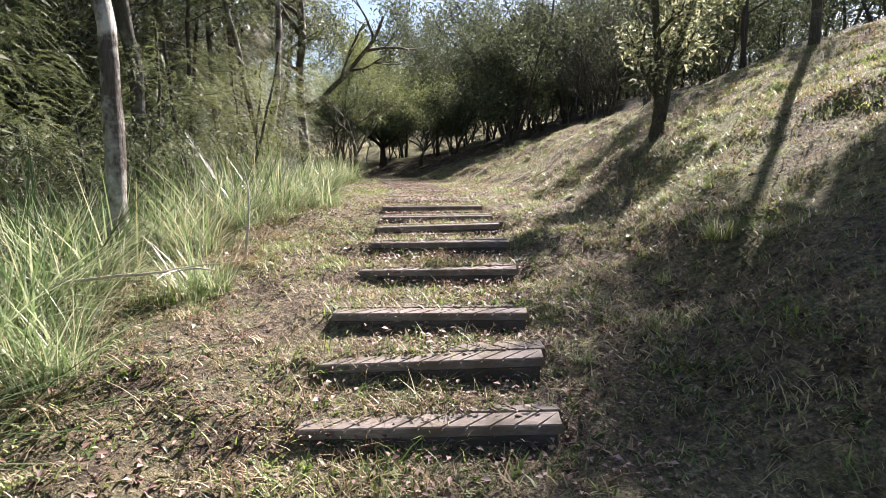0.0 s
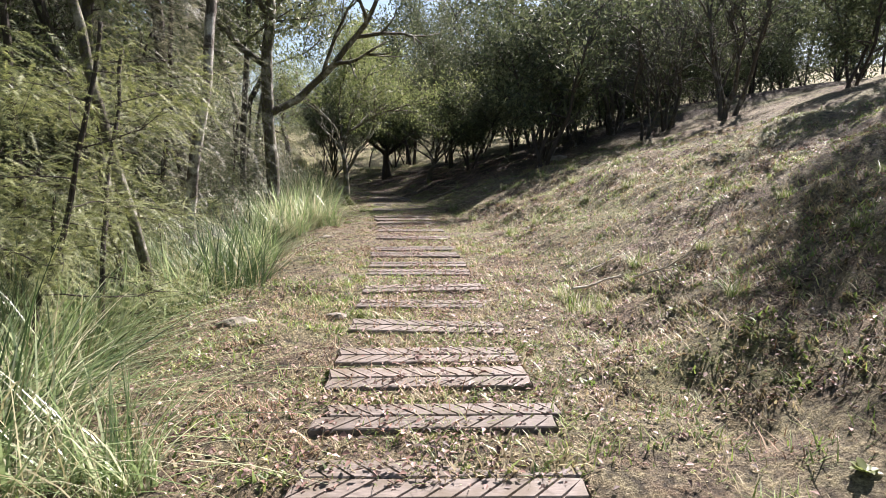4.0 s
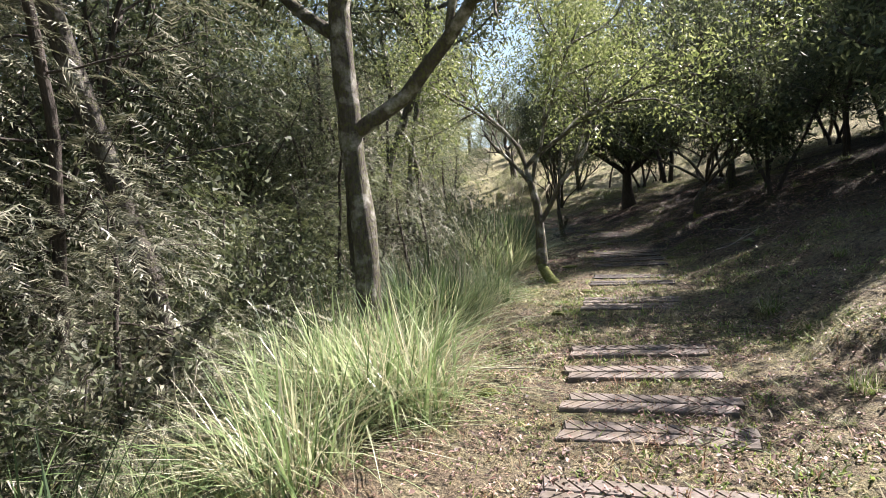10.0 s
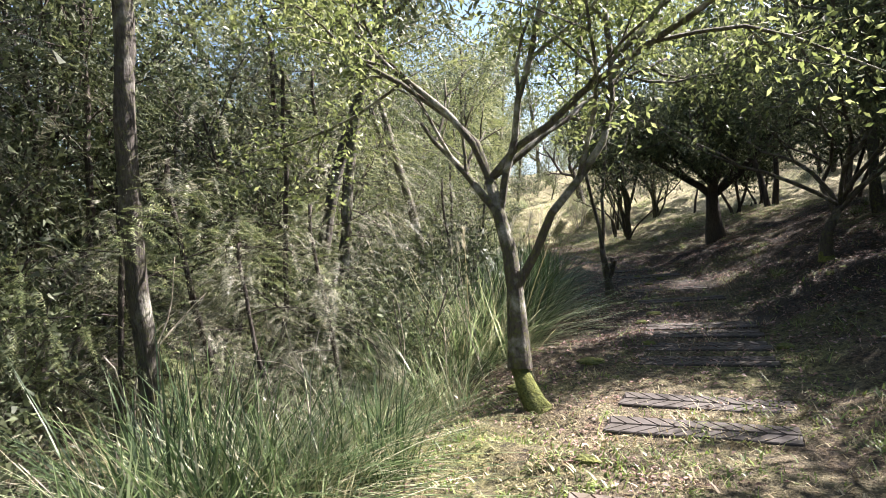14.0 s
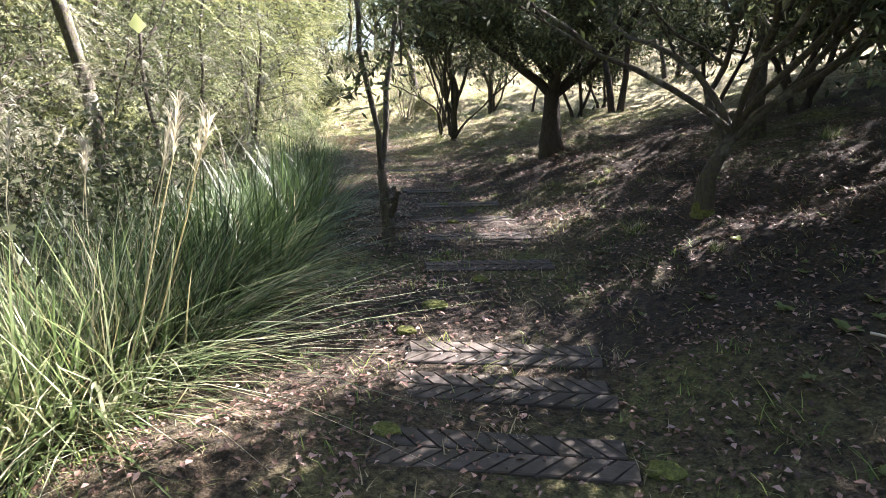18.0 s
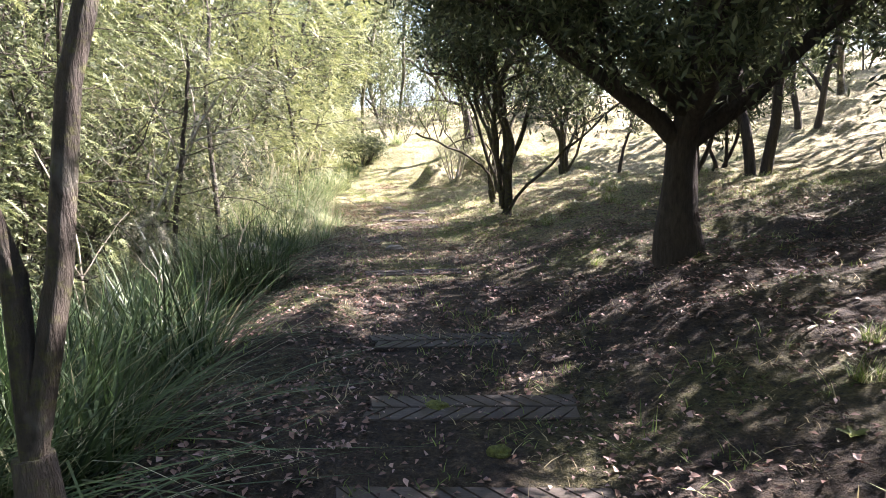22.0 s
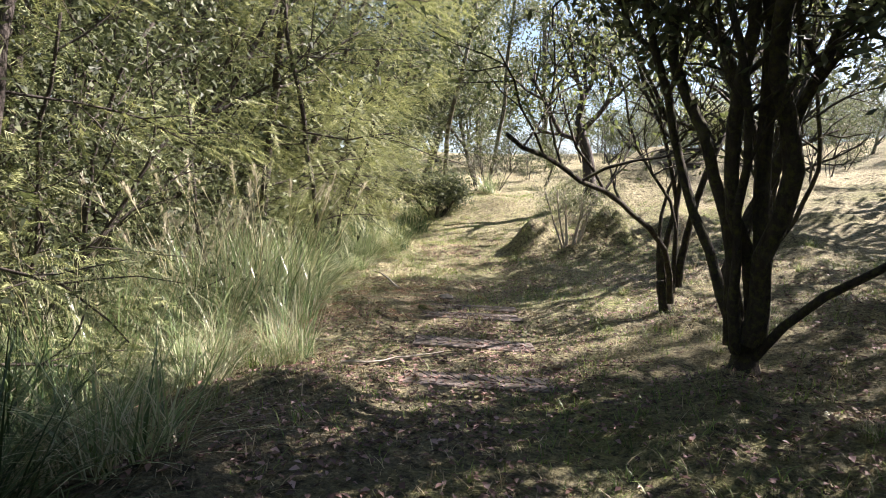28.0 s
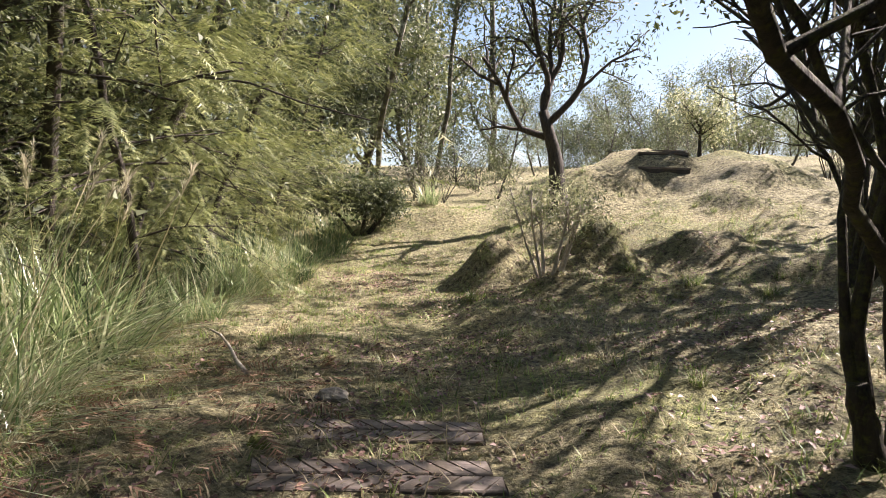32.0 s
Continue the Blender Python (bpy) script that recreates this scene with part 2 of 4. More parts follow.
LEAF_FEATHER = leaf_material("feathery_leaf", [(0.2, (0.055, 0.085, 0.03)), (0.5, (0.135, 0.185, 0.065)), (0.8, (0.32, 0.38, 0.16))], 0.28, 0.5, 0.55)
LEAF_DRYFEATHER = leaf_material("browning_feathery_leaf", [(0.2, (0.05, 0.062, 0.036)), (0.5, (0.145, 0.17, 0.10)), (0.8, (0.35, 0.375, 0.255))], 0.25, 0.45, 0.45)
LEAF_LIME = leaf_material("olive_feathery_leaf", [(0.2, (0.075, 0.105, 0.033)), (0.5, (0.185, 0.24, 0.08)), (0.8, (0.38, 0.43, 0.17))], 0.32, 0.5, 0.5)
LEAF_GLOSS = leaf_material("glossy_green_leaf", [(0.2, (0.045, 0.064, 0.03)), (0.5, (0.105, 0.14, 0.06)), (0.8, (0.24, 0.29, 0.14))], 0.32, 0.5, 0.5)
LEAF_DARK = leaf_material("dark_green_leaf", [(0.2, (0.03, 0.045, 0.023)), (0.5, (0.075, 0.105, 0.045)), (0.8, (0.18, 0.225, 0.105))], 0.35, 0.65, 0.5)
LEAF_BRIGHT = leaf_material("sunlit_green_leaf", [(0.2, (0.075, 0.11, 0.03)), (0.5, (0.165, 0.225, 0.07)), (0.8, (0.32, 0.39, 0.16))], 0.5, 0.4, 0.5)
LEAF_PALE = leaf_material("pale_glossy_leaf", [(0.2, (0.10, 0.135, 0.06)), (0.5, (0.24, 0.29, 0.14)), (0.8, (0.52, 0.58, 0.34))], 0.55, 0.3, 0.3)


# ---- mesh helpers ----
def mesh_from(name, verts, faces, material, flat=True):
    """A mesh out of an (n, 3) array and an (m, 3) or (m, 4) array."""
    verts, faces = np.asarray(verts, np.float32), np.asarray(faces, np.int32)
    me = bpy.data.meshes.new(name)
    k = faces.shape[1]
    me.vertices.add(len(verts))
    me.vertices.foreach_set("co", verts.ravel())
    me.loops.add(faces.size)
    me.loops.foreach_set("vertex_index", faces.ravel())
    me.polygons.add(len(faces))
    me.polygons.foreach_set("loop_start", np.arange(0, faces.size, k, dtype=np.int32))
    if not flat:
        me.polygons.foreach_set("use_smooth", np.ones(len(faces), bool))
    me.update(calc_edges=True)
    me.materials.append(material)
    return me


def part_mesh(name, me, parent, label="", kind=""):
    ob = new(name, me)
    ob.parent = parent
    tagged(ob, kind=kind)
    if label:
        tagged(ob, label)
    return ob


def blades(rng, base, length, width, lean, curl, segs=2, heading=None):
    """Grass blades: tapered bent strips, all triangles."""
    n = len(base)
    h = rng.uniform(0, 2 * np.pi, n) if heading is None else heading
    d = np.stack([np.cos(h), np.sin(h), np.zeros(n)], -1)
    side = np.stack([-np.sin(h), np.cos(h), np.zeros(n)], -1)
    verts = []
    for k in range(segs + 1):
        s = k / segs
        c = base + d * (length * (lean * s + curl * s * s))[:, None]
        c[:, 2] += length * (s - 0.45 * curl * s * s)
        w = width * (1 - s) ** 0.7 * 0.5
        if k < segs:
            verts += [c - side * w[:, None], c + side * w[:, None]]
        else:
            verts += [c]
    v = np.stack(verts, 1)
    per = v.shape[1]
    f = []
    for k in range(segs - 1):
        a = 2 * k
        f += [(a, a + 1, a + 3), (a, a + 3, a + 2)]
    a = 2 * (segs - 1)
    f += [(a, a + 1, a + 2)]
    f = (np.arange(n)[:, None, None] * per + np.array(f)[None]).reshape(-1, 3)
    return v.reshape(-1, 3), f


def joined(*sets):
    vs, fs, o = [], [], 0
    for v, f in sets:
        vs.append(v)
        fs.append(f + o)
        o += len(v)
    return np.concatenate(vs), np.concatenate(fs)


def tube(points, radii, sides=7, rng=None, rough=0.0):
    """A tapered limb along a polyline."""
    p = np.asarray(points, float)
    r = np.asarray(radii, float)
    n = len(p)
    d = np.gradient(p, axis=0)
    d /= np.linalg.norm(d, axis=1)[:, None] + 1e-9
    ref = np.array([0.0, 0, 1]) if abs(d[0][2]) < 0.9 else np.array([1.0, 0, 0])
    u = np.cross(d, ref)
    u /= np.linalg.norm(u, axis=1)[:, None] + 1e-9
    w = np.cross(d, u)
    a = np.arange(sides) * 2 * np.pi / sides
    rr = r[:, None] * np.ones(sides)
    if rng is not None and rough:
        rr = rr * (1 + rng.uniform(-rough, rough, rr.shape))
    v = p[:, None] + u[:, None] * (np.cos(a) * rr)[..., None] + w[:, None] * (np.sin(a) * rr)[..., None]
    v = np.concatenate([v.reshape(-1, 3), p[-1:]])
    i = np.arange(n - 1)[:, None] * sides
    j = np.arange(sides)
    k = (j + 1) % sides
    q = np.stack([i + j, i + k, i + sides + k, i + sides + j], -1).reshape(-1, 4)
    f = np.concatenate([q[:, [0, 1, 2]], q[:, [0, 2, 3]]])
    top = (n - 1) * sides
    f = np.concatenate([f, np.stack([top + j, top + k, np.full(sides, n * sides)], -1)])
    return v, f


def wander(rng, start, direction, length, n, wobble, lift=0.0):
    """A crooked line of n points that sets out from start."""
    p, d = np.array(start, float), np.array(direction, float)
    d /= np.linalg.norm(d)
    out = [p.copy()]
    for _ in range(n - 1):
        d = d + rng.normal(0, wobble, 3) + np.array([0, 0, lift])
        d /= np.linalg.norm(d)
        p = p + d * length / (n - 1)
        out.append(p.copy())
    return np.array(out)


def leaf_cloud(rng, centres, count, spread, size, droop=0.3, slim=0.15, plain=False):
    """Folded diamond leaves strewn round twig points."""
    c = centres[rng.integers(0, len(centres), count)] + rng.normal(0, 1, (count, 3)) * spread
    d = rng.normal(0, 1, (count, 3))
    d[:, 2] -= droop
    d /= np.linalg.norm(d, axis=1)[:, None]
    s = np.cross(d, rng.normal(0, 1, (count, 3)))
    s /= np.linalg.norm(s, axis=1)[:, None] + 1e-9
    up = np.cross(d, s)
    L = size * rng.uniform(0.6, 1.3, count)[:, None]
    if plain:
        return np.stack([c - s * L * slim, c + s * L * slim, c + d * L], 1).reshape(-1, 3), np.arange(count * 3).reshape(-1, 3)
    v = np.stack([c, c + d * L * 0.5 + s * L * slim + up * L * 0.06, c + d * L, c + d * L * 0.5 - s * L * slim + up * L * 0.06], 1)
    f = (np.arange(count)[:, None, None] * 4 + np.array([(0, 1, 2), (0, 2, 3)])).reshape(-1, 3)
    return v.reshape(-1, 3), f


def sprays(rng, roots, dirs, length, leaflets, droop, leaf_len, leaf_wid):
    """Feathery drooping sprays: a bent axis with thin leaflets to both sides."""
    n = len(roots)
    L = length * rng.uniform(0.6, 1.25, n)
    dirs = dirs / (np.linalg.norm(dirs, axis=1)[:, None] + 1e-9)
    side = np.cross(dirs, np.array([0, 0, 1.0])) + rng.normal(0, 0.25, (n, 3))
    side /= np.linalg.norm(side, axis=1)[:, None] + 1e-9
    s = np.linspace(0.08, 1, leaflets)
    pos = roots[:, None] + dirs[:, None] * (L[:, None] * s)[..., None]
    pos[..., 2] -= droop * L[:, None] * s ** 2
    sign = np.where(np.arange(leaflets) % 2 == 0, 1.0, -1.0)
    flat = np.cross(dirs, side)
    d = side[:, None] * sign[None, :, None] * 0.8 + dirs[:, None] * 0.6 + rng.normal(0, 0.12, (n, leaflets, 3))
    d[..., 2] -= 0.3
    d /= np.linalg.norm(d, axis=2)[..., None]
    ll = leaf_len * (1.1 - 0.75 * s ** 2)[None, :, None] * rng.uniform(0.75, 1.15, (n, leaflets, 1))
    w = np.cross(d, np.broadcast_to(flat[:, None], d.shape)) + rng.normal(0, 0.2, (n, leaflets, 3))
    w *= leaf_wid / (np.linalg.norm(w, axis=2)[..., None] + 1e-9)
    v = np.stack([pos - w * 0.8, pos + w * 0.8, pos + d * ll], 2).reshape(-1, 3)
    f = np.arange(n * leaflets * 3).reshape(-1, 3)
    return v, f


def grow(rng, start, direction, length, radius, level, twigs, tubes, wobble=0.16, lift=0.04, kids=4, shrink=0.62, low=0.35, spread=0.9):
    """A limb and its offshoots; the ends of the last ones go to twigs."""
    n = 4 if level == 0 else max(5, int(4 + length * 2))
    line = wander(rng, start, direction, length, n, wobble, lift)
    tubes.append(tube(line, radius * np.linspace(1, 0.45, n), (3, 4, 6)[min(level, 2)]))
    if level == 0:
        twigs.extend(line[n // 3:])
        return
    for k in range(kids):
        s = low + (1 - low) * (k + rng.uniform(0.2, 1)) / kids
        i = min(int(s * (n - 1)), n - 2)
        d = line[i + 1] - line[i]
        d = d / np.linalg.norm(d)
        turn = rng.normal(0, 1, 3)
        turn -= d * (turn @ d)
        turn /= np.linalg.norm(turn) + 1e-9
        grow(rng, line[i], d + turn * spread * rng.uniform(0.6, 1.2), length * shrink * rng.uniform(0.7, 1.1), radius * 0.52, level - 1, twigs, tubes, wobble, lift, max(3, kids - 1), shrink, 0.3, spread)
    if level == 1:
        twigs.extend(line[n // 3:])


def plant(name, label, category, x, y, stems, bark, leaf, leaves, size, spread, seed, group="", z=None, feather=False, level=2, kids=4, droop=0.3, lift=0.04, moss_foot=None, shrink=0.6, wobble=0.14, low=0.35, crook=0.06, slim=0.15, whole=False):
    """A tree: stems is a list of (direction, length, radius, points above the base where limbs set out). Trunk, limbs and crown are parts."""
    rng = np.random.default_rng(seed)
    zz = float(height(np.array(x), np.array(y))) - 0.06 if z is None else z
    root = new(name)
    root.location = (x, y, zz)
    tagged(root, label, category, group)
    twigs, trunks, every = [], [], []
    for at, direction, length, radius, limbs, *own in stems:
        n = max(6, int(length * 4))
        line = wander(rng, at, direction, length, n, crook, 0.02)
        taper = np.linspace(1, 0.55, n)
        taper[0], taper[1] = 1.18, 1.04
        if own:
            v, f = tube(line, radius * taper, 9, rng, 0.08)
            part_mesh("mossy_foot", mesh_from("mossy_foot", v, f, own[0], False), root, "foot sleeved in bright yellow-green moss")
        else:
            trunks.append(tube(line, radius * taper, 6 if whole else 9, rng, 0.1))
            if feather:
                twigs.extend(line[2:])
        for s, d, ll, *bare in limbs:
            i = min(int(s * (n - 1)), n - 1)
            tubes = []
            grow(rng, line[i], d, ll, radius * (0.26 if feather else 0.6) * (1.15 - 0.5 * s), level, [] if bare else twigs, tubes, wobble, lift, kids, shrink, low)
            every.append(joined(*tubes))
    for name_of, sets in (("trunk", trunks), ("branch", every)):
        for v, f in ([joined(*sets)] if whole and sets and not feather else sets):
            part_mesh(name_of, mesh_from(name_of, v, f, bark, False), root, kind="stuff" if whole and not feather else "")
    tw = np.array(twigs)
    if leaves:
        if feather:
            k = rng.integers(0, len(tw), leaves)
            out = tw[k] - np.array([0, 0, tw[:, 2].mean()])
            out[:, 2] = 0.0
            d = out / (np.linalg.norm(out, axis=1)[:, None] + 1e-6) + rng.normal(0, 0.4, (leaves, 3))
            v, f = sprays(rng, tw[k] + rng.normal(0, spread, (leaves, 3)), d, size, 32, droop, size * 0.15, size * 0.0145)
        else:
            v, f = leaf_cloud(rng, tw, leaves, spread, size, droop, slim * 1.5 if whole else slim, whole)
        part_mesh("crown", mesh_from("crown", v, f, leaf), root)
    if moss_foot:
        v, f = tube(np.array([(0, 0, -0.05), (0, 0, 0.04), (0, 0, 0.1), (0, 0, 0.17), (0, 0, 0.26), (0, 0, 0.34)]), np.array([1.9, 1.72, 1.5, 1.32, 1.16, 0.9]) * moss_foot, 14, rng, 0.16)
        part_mesh("moss", mesh_from("moss", v, f, MOSS, False), root, "bright yellow-green moss sleeve")
    return root


def ring(count, up, length, low, high, rng):
    """Limbs set out evenly round a trunk."""
    turn = rng.uniform(0, 6.28)
    return [(low + (high - low) * (k + 0.5) / count, (math.cos(turn + k * 2.4), math.sin(turn + k * 2.4), up + rng.uniform(-0.15, 0.25)), length * rng.uniform(0.75, 1.15)) for k in range(count)]


# ---- terrain ----
PATH_X = [(-300, -2.0), (-20, 0.0), (-8, 0.2), (-5, 0.28), (-3.7, 0.32), (-2.2, 0.5), (-1, 0.65), (0, 0.7), (4, 0.78), (10, 0.78), (14, 0.5), (16.6, 0.45), (18.6, 0.33), (20.7, -0.05), (22.3, -0.5),
          (24.7, -1.3), (27.0, -2.6), (28.3, -3.15), (30.6, -4.1), (32.7, -5.1), (34.3, -5.95), (37.3, -7.85), (41.3, -9.25), (45.3, -9.25), (60.3, -7.85), (400, -8.0)]
PATH_Z = [(-300, -1.4), (-8, -1.0), (-5, -0.84), (-4.2, -0.74), (-3.7, -0.58), (-3.1, -0.46), (-2.2, -0.33), (-1.6, -0.22), (-0.9, -0.14), (0.5, -0.03), (2, -0.02), (36.3, 0.0), (39.3, 0.25), (46.3, 1.3), (64.3, 4.6), (120.3, 7.0), (400, 10.0)]
SLOPE = [(-300, 0.6), (3, 0.6), (9, 0.5), (13, 0.38), (17.3, 0.34), (20.5, 0.4), (23, 0.36), (27, 0.24), (31.3, 0.2), (34.5, 0.17), (38.3, 0.1), (400, 0.08)]
SLOPE_FROM = [(-300, 1.5), (9, 1.4), (14, 0.9), (18.3, 0.5), (400, 0.5)]
DROP = [(-300, 0.3), (-3, 0.35), (0, 0.6), (8, 1.1), (28.3, 1.0), (33.3, 0.6), (45.3, 0.2), (400, 0.0)]
MOUNDS = [(-9.6, 43.2, 0.4, 0.9), (-6.2, 47.0, 0.9, 1.5), (-3.2, 46.2, 0.6, 1.4), (-7.2, 45.0, 0.5, 1.2), (-5.51, 39.4, 0.66, 0.38), (-6.8, 38.7, 0.6, 0.4), (-3.85, 40.5, 0.2, 1.0), (-8.05, 45.5, 0.5, 2.2), (-4.45, 47.8, 0.8, 2.6), (-12.25, 44.7, 0.5, 1.6), (-1.85, 43.3, 0.3, 2.0), (5.2, 9.5, 0.2, 1.0), (4.3, 5.6, 0.12, 0.8), (3.9, 12.2, 0.15, 0.7)]

STAIRS = [(-4.15, -0.66), (-3.67, -0.52), (-3.13, -0.40), (-2.25, -0.29), (-1.6, -0.17), (-0.87, -0.10), (-0.31, -0.06), (0.55, -0.01)]
TREADS = [(-8, -1.0), (-5, -0.81)]
for (ya, za), (yb, zb) in zip([(0, -0.80)] + STAIRS, STAIRS):
    TREADS += [(yb - 0.03, zb - 0.115), (yb + 0.05, zb - 0.05), (yb + 0.16, zb + 0.004)]
TREADS += [(2.0, -0.02), (3.0, -0.02)]


def knots(v, pts):
    return np.interp(v, [p[0] for p in pts], [p[1] for p in pts])


def smooth(a, b, v):
    u = np.clip((v - a) / (b - a), 0, 1)
    return u * u * (3 - 2 * u)


LATTICE = np.random.default_rng(2).uniform(-1, 1, (128, 128))


def bumps(x, y, size, seed=0):
    """Smooth random relief whose lumps are about size metres across."""
    x, y = np.asarray(x, float) / size + 17.3 * seed, np.asarray(y, float) / size + 5.7 * seed
    i, j = np.floor(x), np.floor(y)
    u, v = x - i, y - j
    u, v = u * u * (3 - 2 * u), v * v * (3 - 2 * v)
    i, j = i.astype(int) % 128, j.astype(int) % 128
    k, l = (i + 1) % 128, (j + 1) % 128
    return (LATTICE[i, j] * (1 - u) + LATTICE[k, j] * u) * (1 - v) + (LATTICE[i, l] * (1 - u) + LATTICE[k, l] * u) * v


def path_x(y):
    return (knots(y - 0.7, PATH_X) + knots(y, PATH_X) + knots(y + 0.7, PATH_X)) / 3


def height(x, y):
    u = x - path_x(y)
    z = knots(y, PATH_Z)
    z = z + (knots(y, TREADS) - z) * (1 - smooth(0.62, 1.1, np.abs(u))) * (y < 2.5) * (y > -8)
    r = np.clip(u - knots(y, SLOPE_FROM), 0, 60)
    rise = knots(y, SLOPE) * r * (r / (r + 0.25))
    z = z + 3.4 * (1 - np.exp(-rise / 3.4 - (rise / 4.2) ** 3)) + np.clip(r - 7, 0, 60) * 0.08
    z = z - knots(y, DROP) * smooth(1.3, 4.2, -u)
    for mx, my, mh, mr in MOUNDS:
        z = z + mh * np.exp(-((x - mx) ** 2 + (y - my) ** 2) / (mr * mr))
    off = smooth(0.35, 1.2, np.abs(u))
    near = 1 - smooth(60, 90, np.abs(y))
    lumps = 0.055 * bumps(x, y, 0.85, 1) + 0.055 * bumps(x, y, 0.42, 2) + 0.03 * bumps(x, y, 0.2, 3)
    ledge = 0.13 * np.abs(bumps(x - 0.5 * y, y + 0.25 * x, 0.9, 4)) * smooth(1.2, 2.6, u) * (1 - smooth(14, 18, y))
    hummock = 0.3 * np.clip(bumps(x, y, 0.9, 5) - 0.1, 0, 1) * smooth(35, 38, y) * smooth(0.8, 1.8, np.abs(u))
    return z + (lumps * (0.1 + 0.9 * off) + ledge + hummock) * near


def ground_z(x, y):
    return float(height(np.array(float(x)), np.array(float(y))))


def fine_axis(lo, a, b, hi, step):
    out = [np.arange(a, b, step)]
    g = step
    v = a
    left = []
    while v > lo:
        g *= 1.25
        v -= g
        left.append(v)
    v = b
    right = [b]
    g = step
    while v < hi:
        g *= 1.25
        v += g
        right.append(v)
    return np.concatenate([np.array(left[::-1]), out[0], np.array(right)])


xs, ys = fine_axis(-700, -9, 6.5, 700, 0.1), fine_axis(-300, -7.5, 46, 900, 0.1)
X, Y = np.meshgrid(xs, ys)
n, m = len(xs), len(ys)
i = (np.arange(m - 1)[:, None] * n + np.arange(n - 1)).ravel()
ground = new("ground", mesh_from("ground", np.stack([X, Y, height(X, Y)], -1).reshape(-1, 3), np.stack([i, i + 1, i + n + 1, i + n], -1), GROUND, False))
tagged(ground, "dry grassy hillside with leaf litter and bare earth", "ground", kind="structure")

# far wooded ridge behind the clearing
rng = np.random.default_rng(5)
a = np.linspace(-1.9, 1.9, 160)
ridge_v = []
for k, (d, h) in enumerate([(150, 0), (190, 16), (240, 30), (330, 10)]):
    hh = h * (0.75 + 0.35 * np.sin(a * 3.1 + 0.6) + 0.12 * np.sin(a * 11) + 0.05 * np.sin(a * 37)) + (6 if h else 2)
    ridge_v.append(np.stack([np.sin(a) * d, np.cos(a) * d, hh], -1))
v = np.concatenate(ridge_v)
i = (np.arange(3)[:, None] * 160 + np.arange(159)).ravel()
# Distance haze is mixed into the ridge's blue-green colours.
RIDGE = simple_material("haze_tinted_ridge", (0.10, 0.15, 0.17), (0.19, 0.25, 0.27), 0.12, 1.0, 0.3)
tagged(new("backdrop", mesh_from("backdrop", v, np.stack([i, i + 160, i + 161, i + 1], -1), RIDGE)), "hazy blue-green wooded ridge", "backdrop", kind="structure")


# ---- trees passed at arm's length ----
def fan(rng, count, reach, length, radius, limbs=3, base=0.12, start=0.55):
    """Stems that part near the ground."""
    out = []
    for k in range(count):
        w = k * 6.283 / count + rng.uniform(-0.4, 0.4)
        d = (math.cos(w) * reach * rng.uniform(0.5, 1.2), math.sin(w) * reach * rng.uniform(0.5, 1.2), 1.0)
        out.append(((math.cos(w) * base, math.sin(w) * base, 0), d, length * rng.uniform(0.8, 1.15), radius * rng.uniform(0.75, 1.15), ring(limbs, 0.9, length * 0.4, start, 1.0, rng)))
    return out


R = np.random.default_rng(11)
# small pale-leaved tree on the bank beside the steps
plant("bank_tree", "small tree with pale glossy leaves on the sunny bank", "tree", 3.8, 1.5, [((0, 0, 0), (-0.04, 0, 1), 0.7, 0.1, [(0.8, (-0.6, -0.2, 0.9), 0.8)]), ((0, 0, 0.5), (-0.1, 0, 1), 2.4, 0.06, ring(7, 0.9, 0.75, 0.15, 1.0, R)), ((0.05, 0.03, 0.3), (0.32, 0.1, 1), 2.3, 0.055, ring(6, 0.9, 0.7, 0.3, 1.0, R))], BARK_DARKMOSS, LEAF_PALE, 5200, 0.085, 0.09, 21, level=1, kids=4, wobble=0.2, crook=0.07)
# Added tree with no counterpart on the bank; its crown casts the shadow there.
plant("tall_bank_tree", "tall slender tree added to shade the bank", "tree", 7.0, 3.0, [((0, 0, 0), (-0.03, -0.02, 1), 6.2, 0.08, ring(8, 0.6, 1.0, 0.7, 1.0, R))], BARK_GREY, LEAF_GLOSS, 9000, 0.1, 0.2, 57, level=1, kids=5, crook=0.04)
# tree with a thick limb that reaches over the path
plant("forked_tree", "grey lichened tree with one thick limb reaching over the path", "tree", -2.17, 12.55, [((0, 0, 0), (0.0, 0.02, 1), 7.5, 0.16, [(0.385, (0.85, -0.12, 0.66), 3.8, True), (0.55, (-0.7, 0.3, 0.6), 2.2), (0.66, (-0.7, -0.4, 0.7), 2.8), (0.75, (-0.3, 0.6, 0.6), 2.8), (0.85, (-0.2, -0.8, 0.7), 2.6), (0.95, (0.5, 0.5, 0.7), 2.2), (1.0, (-0.1, 0.4, 1), 2.4)])], BARK_PALE, LEAF_GLOSS, 13000, 0.1, 0.2, 22, kids=4, level=2, shrink=0.55, crook=0.035)
# tree with a mossy curved foot
plant("mossy_footed_tree", "slender spreading tree with a bright mossy curved foot", "tree", -0.85, 16.0, [((0.25, -0.22, -0.06), (-0.55, 0.45, 0.8), 0.62, 0.115, [], MOSS), ((-0.03, 0.02, 0.36), (-0.05, 0.02, 1), 1.55, 0.082, [(0.55, (0.5, 0.15, 1.0), 2.7), (0.8, (-0.5, -0.2, 0.6), 1.2, True), (1.0, (-0.6, -0.1, 0.85), 2.3), (1.0, (-0.15, 0.25, 1.1), 2.5), (1.0, (0.85, 0.3, 0.62), 3.0), (0.95, (0.35, -0.3, 1.0), 2.5), (1.0, (0.55, 0.6, 0.9), 2.6)])], BARK_PALE, LEAF_BRIGHT, 15000, 0.062, 0.16, 23, level=2, kids=4, shrink=0.55, crook=0.05, slim=0.2, wobble=0.18)
